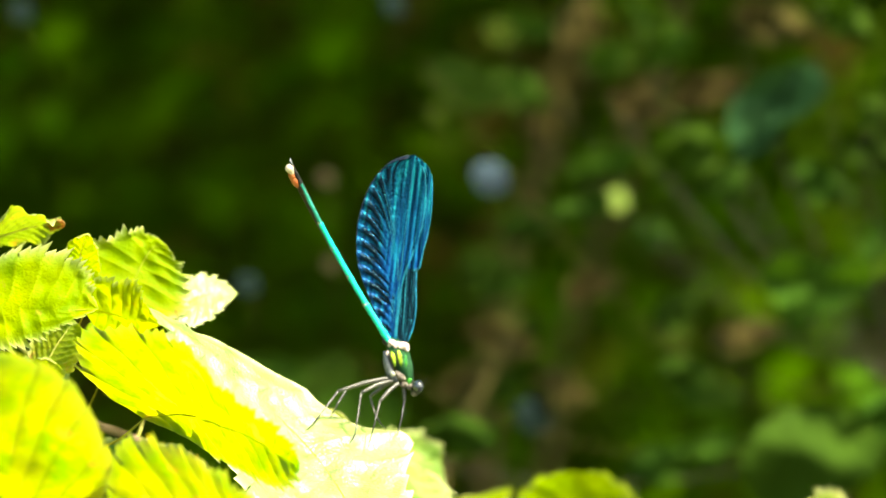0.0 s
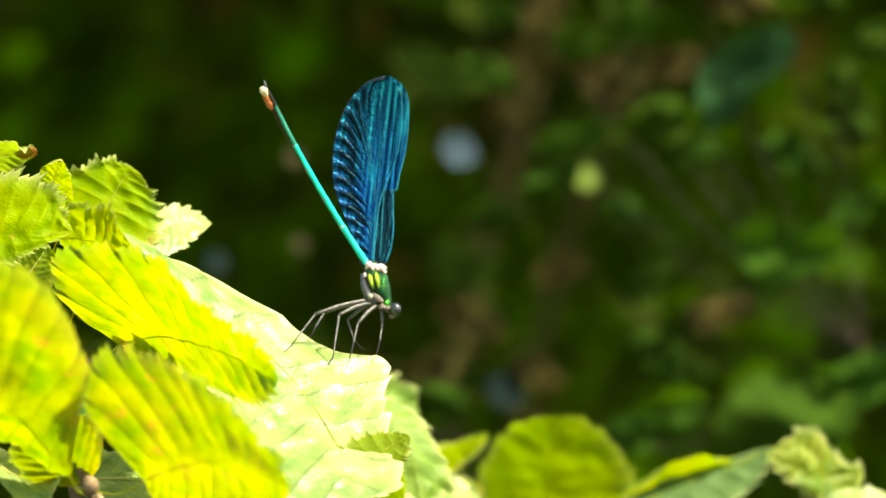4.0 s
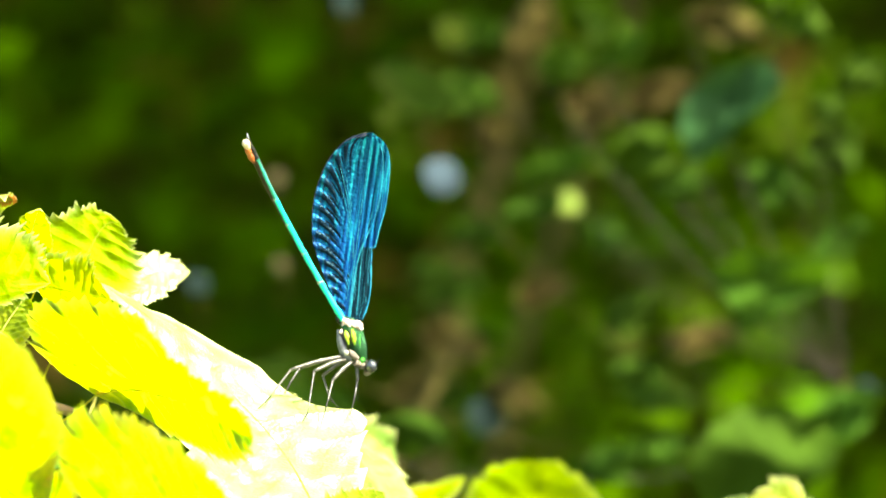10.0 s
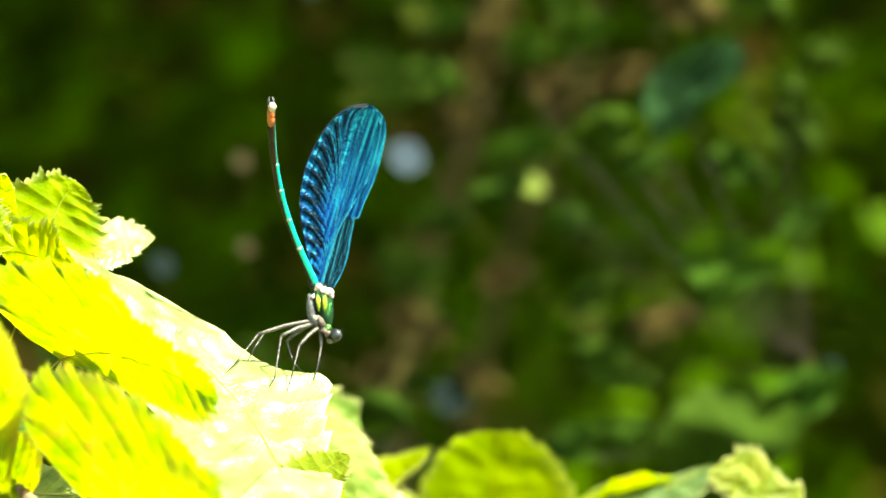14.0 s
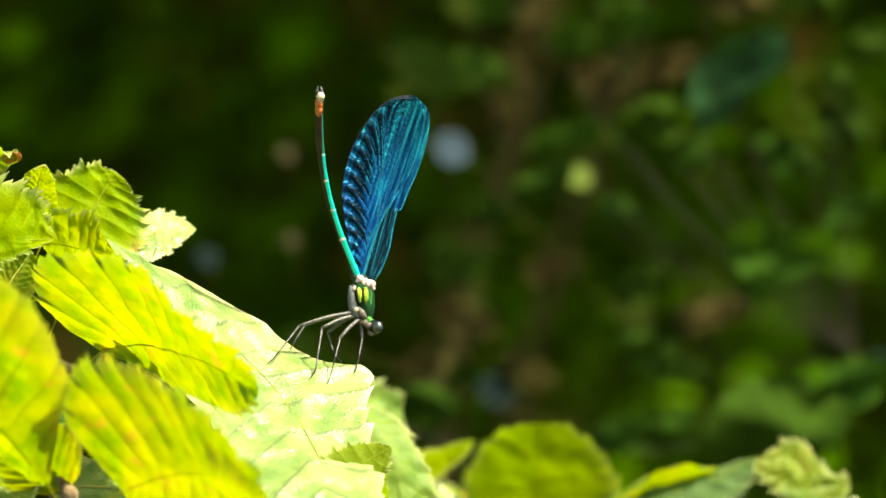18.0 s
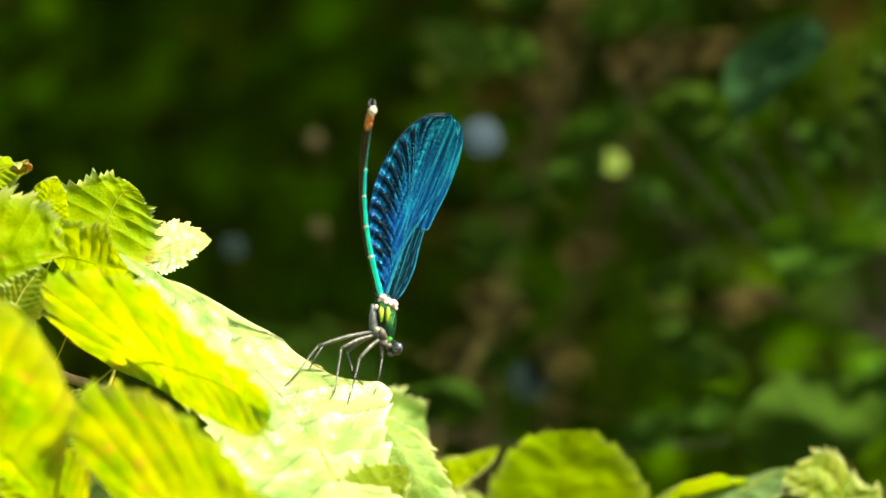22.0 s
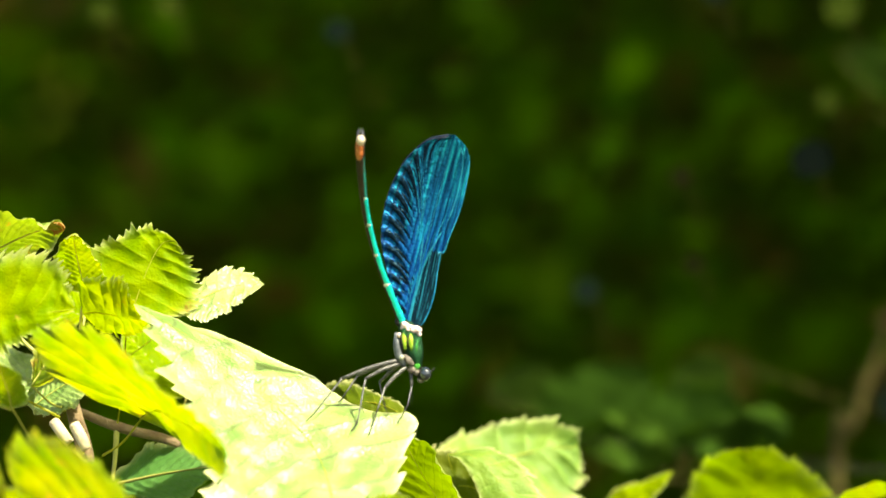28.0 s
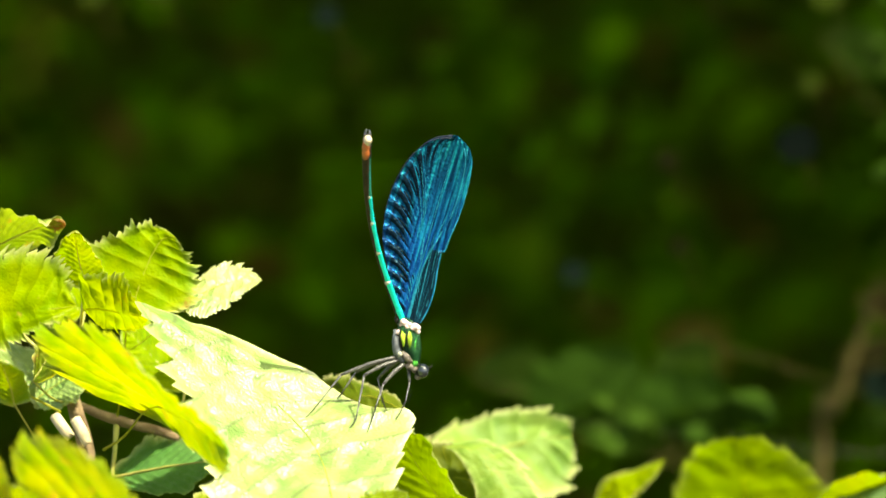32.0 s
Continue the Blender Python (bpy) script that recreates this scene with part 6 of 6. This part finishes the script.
for k, (a, b) in enumerate(zip(cuts, cuts[1:])):
    pts = [line[round(a + (b - a) * f)] + Vector((0.17, -0.30, 0.08)) for f in (0, 0.12, 0.5, 0.88, 1)]
    r = (0.62, 0.55, 0.49, 0.47, 0.44, 0.40, 0.42, 0.52, 0.42)[k]
    tube_part("segment", pts, [r, r * 1.02, r * 0.94, r, r * 1.08], TEAL if k < 5 else TEAL_DIM if k < 7 else BLACK, abdomen, n=14, sides=12,
              label="turquoise metallic abdomen ring" if k < 5 else "dim bronze-green abdomen ring" if k < 7 else "black abdomen ring")
    if 0 < k < 7:
        tube_part("joint", [line[b - 1] + Vector((0.1, -0.25, 0.05)), line[b] + Vector((0.1, -0.25, 0.05)), line[min(b + 1, 100)] + Vector((0.1, -0.25, 0.05))],
                  [r * 0.9, r * 1.1, r * 0.9], JOINT, abdomen, n=7, sides=12, label="pale ring at a joint of the abdomen")
for a, b in ((88, 94), (92, 97)):
    tube_part("tail_plate", [line[a] + Vector((-0.34, -0.2, -0.1)), line[(a + b) // 2] + Vector((-0.42, -0.3, -0.12)), line[b] + Vector((-0.34, -0.2, -0.1))], [0.4, 0.72, 0.5], RUST, abdomen,
              n=8, sides=10, label="rust-brown plate under the tail")
tube_part("tail_plate", [line[95] + Vector((-0.30, -0.5, 0)), line[98] + Vector((-0.36, -0.62, 0)), line[100] + Vector((-0.24, -0.5, 0))], [0.4, 0.78, 0.4], CREAM, abdomen, n=10, sides=12, label="cream plate at the tail tip")
for y in (-0.3, 0.3):
    tube_part("clasper", [line[97] + Vector((0, y, 0)), line[100] + Vector((0.25, y * 1.6, 0.35)), line[100] + Vector((0.15, y * 0.8, 1.0))], [0.3, 0.2, 0.1], GREY, abdomen, n=8, sides=6)

# wings
WING_S = (0.0, 0.04, 0.17, 0.33, 0.42, 0.6, 0.77, 0.9, 0.97, 1.0)
WING_REAR = (0.5, 1.6, 4.1, 6.8, 8.0, 8.6, 7.8, 5.8, 3.4, 0.5)
HIND_FRONT = (0.4, 0.3, 0.2, 0.3, 0.9, 2.4, 2.7, 2.2, 1.1, -0.5)
FORE_FRONT = (0.5, 1.3, 1.9, 1.5, 1.7, 2.8, 3.0, 2.6, 1.4, -0.5)
SM_S = np.linspace(0, 1, 81)


def smooth_profile(values):
    pts = spline([(s, v, 0) for s, v in zip(WING_S, values)], 181)
    return np.interp(SM_S, [p.x for p in pts], [p.y for p in pts])


SM_REAR, SM_HIND, SM_FORE = smooth_profile(WING_REAR), smooth_profile(HIND_FRONT), smooth_profile(FORE_FRONT)


def wing(label, at, lean, tilt, bulge, fore, wide=1.0, long=1.0):
    """One pleated wing with its long veins; s runs along it, o across it to the rear margin. A fore wing has a notch in its front margin."""
    up = Vector((math.sin(radians(9.5 + lean)), math.sin(radians(tilt)), math.cos(radians(9.5 + lean)))).normalized()
    rear = Vector((-up.z, 0, up.x)).normalized()
    face = up.cross(rear).normalized()
    ns, no, length = 110, 40, 32.6 * long
    front = SM_FORE if fore else SM_HIND

    def edge(s):
        step = 0.45 * max(0.0, 1 - abs(s - 0.405) / 0.035) if fore and s > 0.405 else -0.25 * max(0.0, 1 - abs(s - 0.405) / 0.05) if fore else 0.0
        return float(np.interp(s, SM_S, SM_REAR)) * wide, float(np.interp(s, SM_S, front)) + step

    def spot(s, q):
        """q: -1 at the front margin, 1 at the rear one."""
        er, ef = edge(s)
        o = er * q if q > 0 else ef * q
        # rear veins end on the margin further down
        phase = min(s / (1 - (1 - max(q, 0.004)) ** 1.7) ** 0.45, 3.0) * 14
        fold = min(1.0, max(0.0, (q - 0.2) / 0.3)) if q > 0 else 0.0
        lift = bulge * (s * (1 - s) * 4) * (1 - q * q) + 0.2 * fold * math.sin(2 * math.pi * phase) * min(1, s * 4)
        lift += 0.18 * (1 - fold) * math.sin(o * 5.2) * min(1, s * 4)
        return up * (s * length) + rear * o + face * lift, phase, o

    verts, uv, across = [], [], []
    for i in range(ns + 1):
        for j in range(no + 1):
            q = j / no * 2 - 1
            p, phase, o = spot(i / ns, q)
            verts.append(p * MM)
            uv.append((phase, max(0.0, q)))
            across.append((o, i / ns))
    row = no + 1
    faces = [(a := i * row + j, a + 1, a + 1 + row, a + row) for i in range(ns) for j in range(no)]
    ob = mesh_object("wing", verts, faces, FORE_WING if fore else HIND_WING, damselfly, Vector(at) * MM, uv, "wing")
    layer = ob.data.uv_layers.new(name="across")
    layer.data.foreach_set("uv", np.array([across[loop.vertex_index] for loop in ob.data.loops], float).ravel())
    tagged(ob, label)
    for q in (-1.0, -0.72, -0.46, -0.22, 0.03):
        pts = [spot(s, q)[0] - face * 0.06 for s in (0.02, 0.1, 0.2, 0.3, 0.38, 0.4, 0.42, 0.5, 0.6, 0.7, 0.8, 0.9, 0.96)]
        tube_part("vein", pts, [0.13, 0.12, 0.06] if q == -1.0 else [0.07, 0.06, 0.04], CYAN_VEIN, ob, n=50, sides=5)
    for end in (0.2, 0.27, 0.34, 0.41, 0.48, 0.55, 0.62, 0.69, 0.76, 0.82, 0.88, 0.93, 0.97):
        pts = []
        for f in (0.1, 0.3, 0.5, 0.7, 0.85, 0.99):
            pts.append(spot(end * f, 1 - (1 - f ** (1 / 0.45)) ** (1 / 1.7))[0] - face * 0.05)
        tube_part("vein", pts, [0.05, 0.05, 0.035], CYAN_VEIN, ob, n=20, sides=5)
    rim = [spot(s, 1.0)[0] for s in (0.06, 0.2, 0.35, 0.5, 0.65, 0.8, 0.9, 0.96, 0.995)]
    tube_part("margin", rim, [0.07, 0.10, 0.15], VEIN, ob, n=34, sides=5)
    return ob


wing("deep blue hind wing with dark wedges between cyan veins", (1.0, -0.45, 6.2), 0.7, -0.5, -0.3, False)
wing("blue-green fore wing with a smoky root and notched front margin", (2.4, -0.2, 6.0), -0.7, -0.25, -0.15, True, wide=0.97)
wing("deep blue hind wing with dark wedges between cyan veins", (1.2, 0.45, 6.2), 0.9, 0.5, 0.3, False)
wing("blue-green fore wing with a smoky root and notched front margin", (2.5, 0.2, 6.0), -1.9, 0.3, 0.15, True, long=1.012)

# legs, each hinged at its hip
LEGS = []
for hip, knee, ankle, toe in (
    ((-0.2, -0.9, 0.3), (-9.0, -4.5, -1.7), (-12.4, -8.0, -5.9), (-14.5, -9.5, -8.0)),
    ((0.3, -1.0, -0.2), (-5.0, -4.1, -2.0), (-6.0, -8.1, -8.8), (-6.9, -9.4, -10.2)),
    ((1.4, -1.0, -0.7), (-1.8, -3.8, -3.6), (-2.6, -6.8, -6.9), (-3.8, -9.7, -11.0)),
    ((2.2, 0.6, -0.9), (2.4, -0.5, -3.8), (1.9, -2.5, -6.8), (1.2, -7.3, -9.2)),
    ((0.6, 1.0, -0.3), (-3.6, 1.4, -3.2), (-2.6, -1.1, -6.3), (-0.7, -5.6, -8.1)),
    ((0, 0.9, 0.1), (-7.6, 2.0, -1.9), (-9.3, 0.0, -4.4), (-10.0, -3.0, -5.7)),
):
    hip = Vector(hip)
    k, a, e = Vector(knee) - hip, Vector(ankle) - hip, Vector(toe) - hip
    leg = tube_part("leg", [(0, 0, 0), k * 0.5 + Vector((0, 0, 0.25)), k], [0.34, 0.36, 0.26], LEG, damselfly, n=10, sides=9, at=hip, label="thin grey-black leg")
    tube_part("shin", [k, (k + a) * 0.5, a], [0.19, 0.15, 0.11], LEG, leg, n=10, sides=8)
    tube_part("foot", [a, (a + e) * 0.5 - Vector((0, 0, 0.15)), e], [0.15, 0.11, 0.08], BLACK, leg, n=8, sides=6)
    for f in (0.25, 0.45, 0.65, 0.85):
        p = k.lerp(a, f)
        tube_part("bristle", [p, p + Vector((0.4, -0.3, -0.5)), p + Vector((0.7, -0.5, -1.1))], [0.035, 0.025, 0.012], BLACK, leg, n=4, sides=4)
    leg.rotation_mode = "QUATERNION"
    LEGS.append((leg, hip * MM))



def motions():
    root_rows, tail_rows = [], []
    leg_rows = [[] for _ in LEGS]
    for t, x, z, lean, yaw, dx, dy, dz in BODY:
        turn = Matrix.Rotation(radians(lean), 4, "Y") @ Matrix.Rotation(radians(TILT), 4, "X") @ Matrix.Rotation(radians(yaw), 4, "Z")
        root_rows.append((t, Matrix.Translation(Vector((x, 3.0, z)) * MM) @ turn))
        swing = TAIL_REST.rotation_difference(Vector((dx, dy, dz))).to_matrix().to_4x4()
        roll = Matrix.Rotation(radians(3.0 * yaw), 4, TAIL_REST)
        tail_rows.append((t, Matrix.Translation(TAIL_AT) @ swing @ roll))
        for rows, (leg, at) in zip(leg_rows, LEGS):
            rows.append((t, Matrix.Translation(at) @ turn.inverted()))
    walk(damselfly, root_rows)
    walk(abdomen, tail_rows)
    for rows, (leg, at) in zip(leg_rows, LEGS):
        walk(leg, rows)


motions()
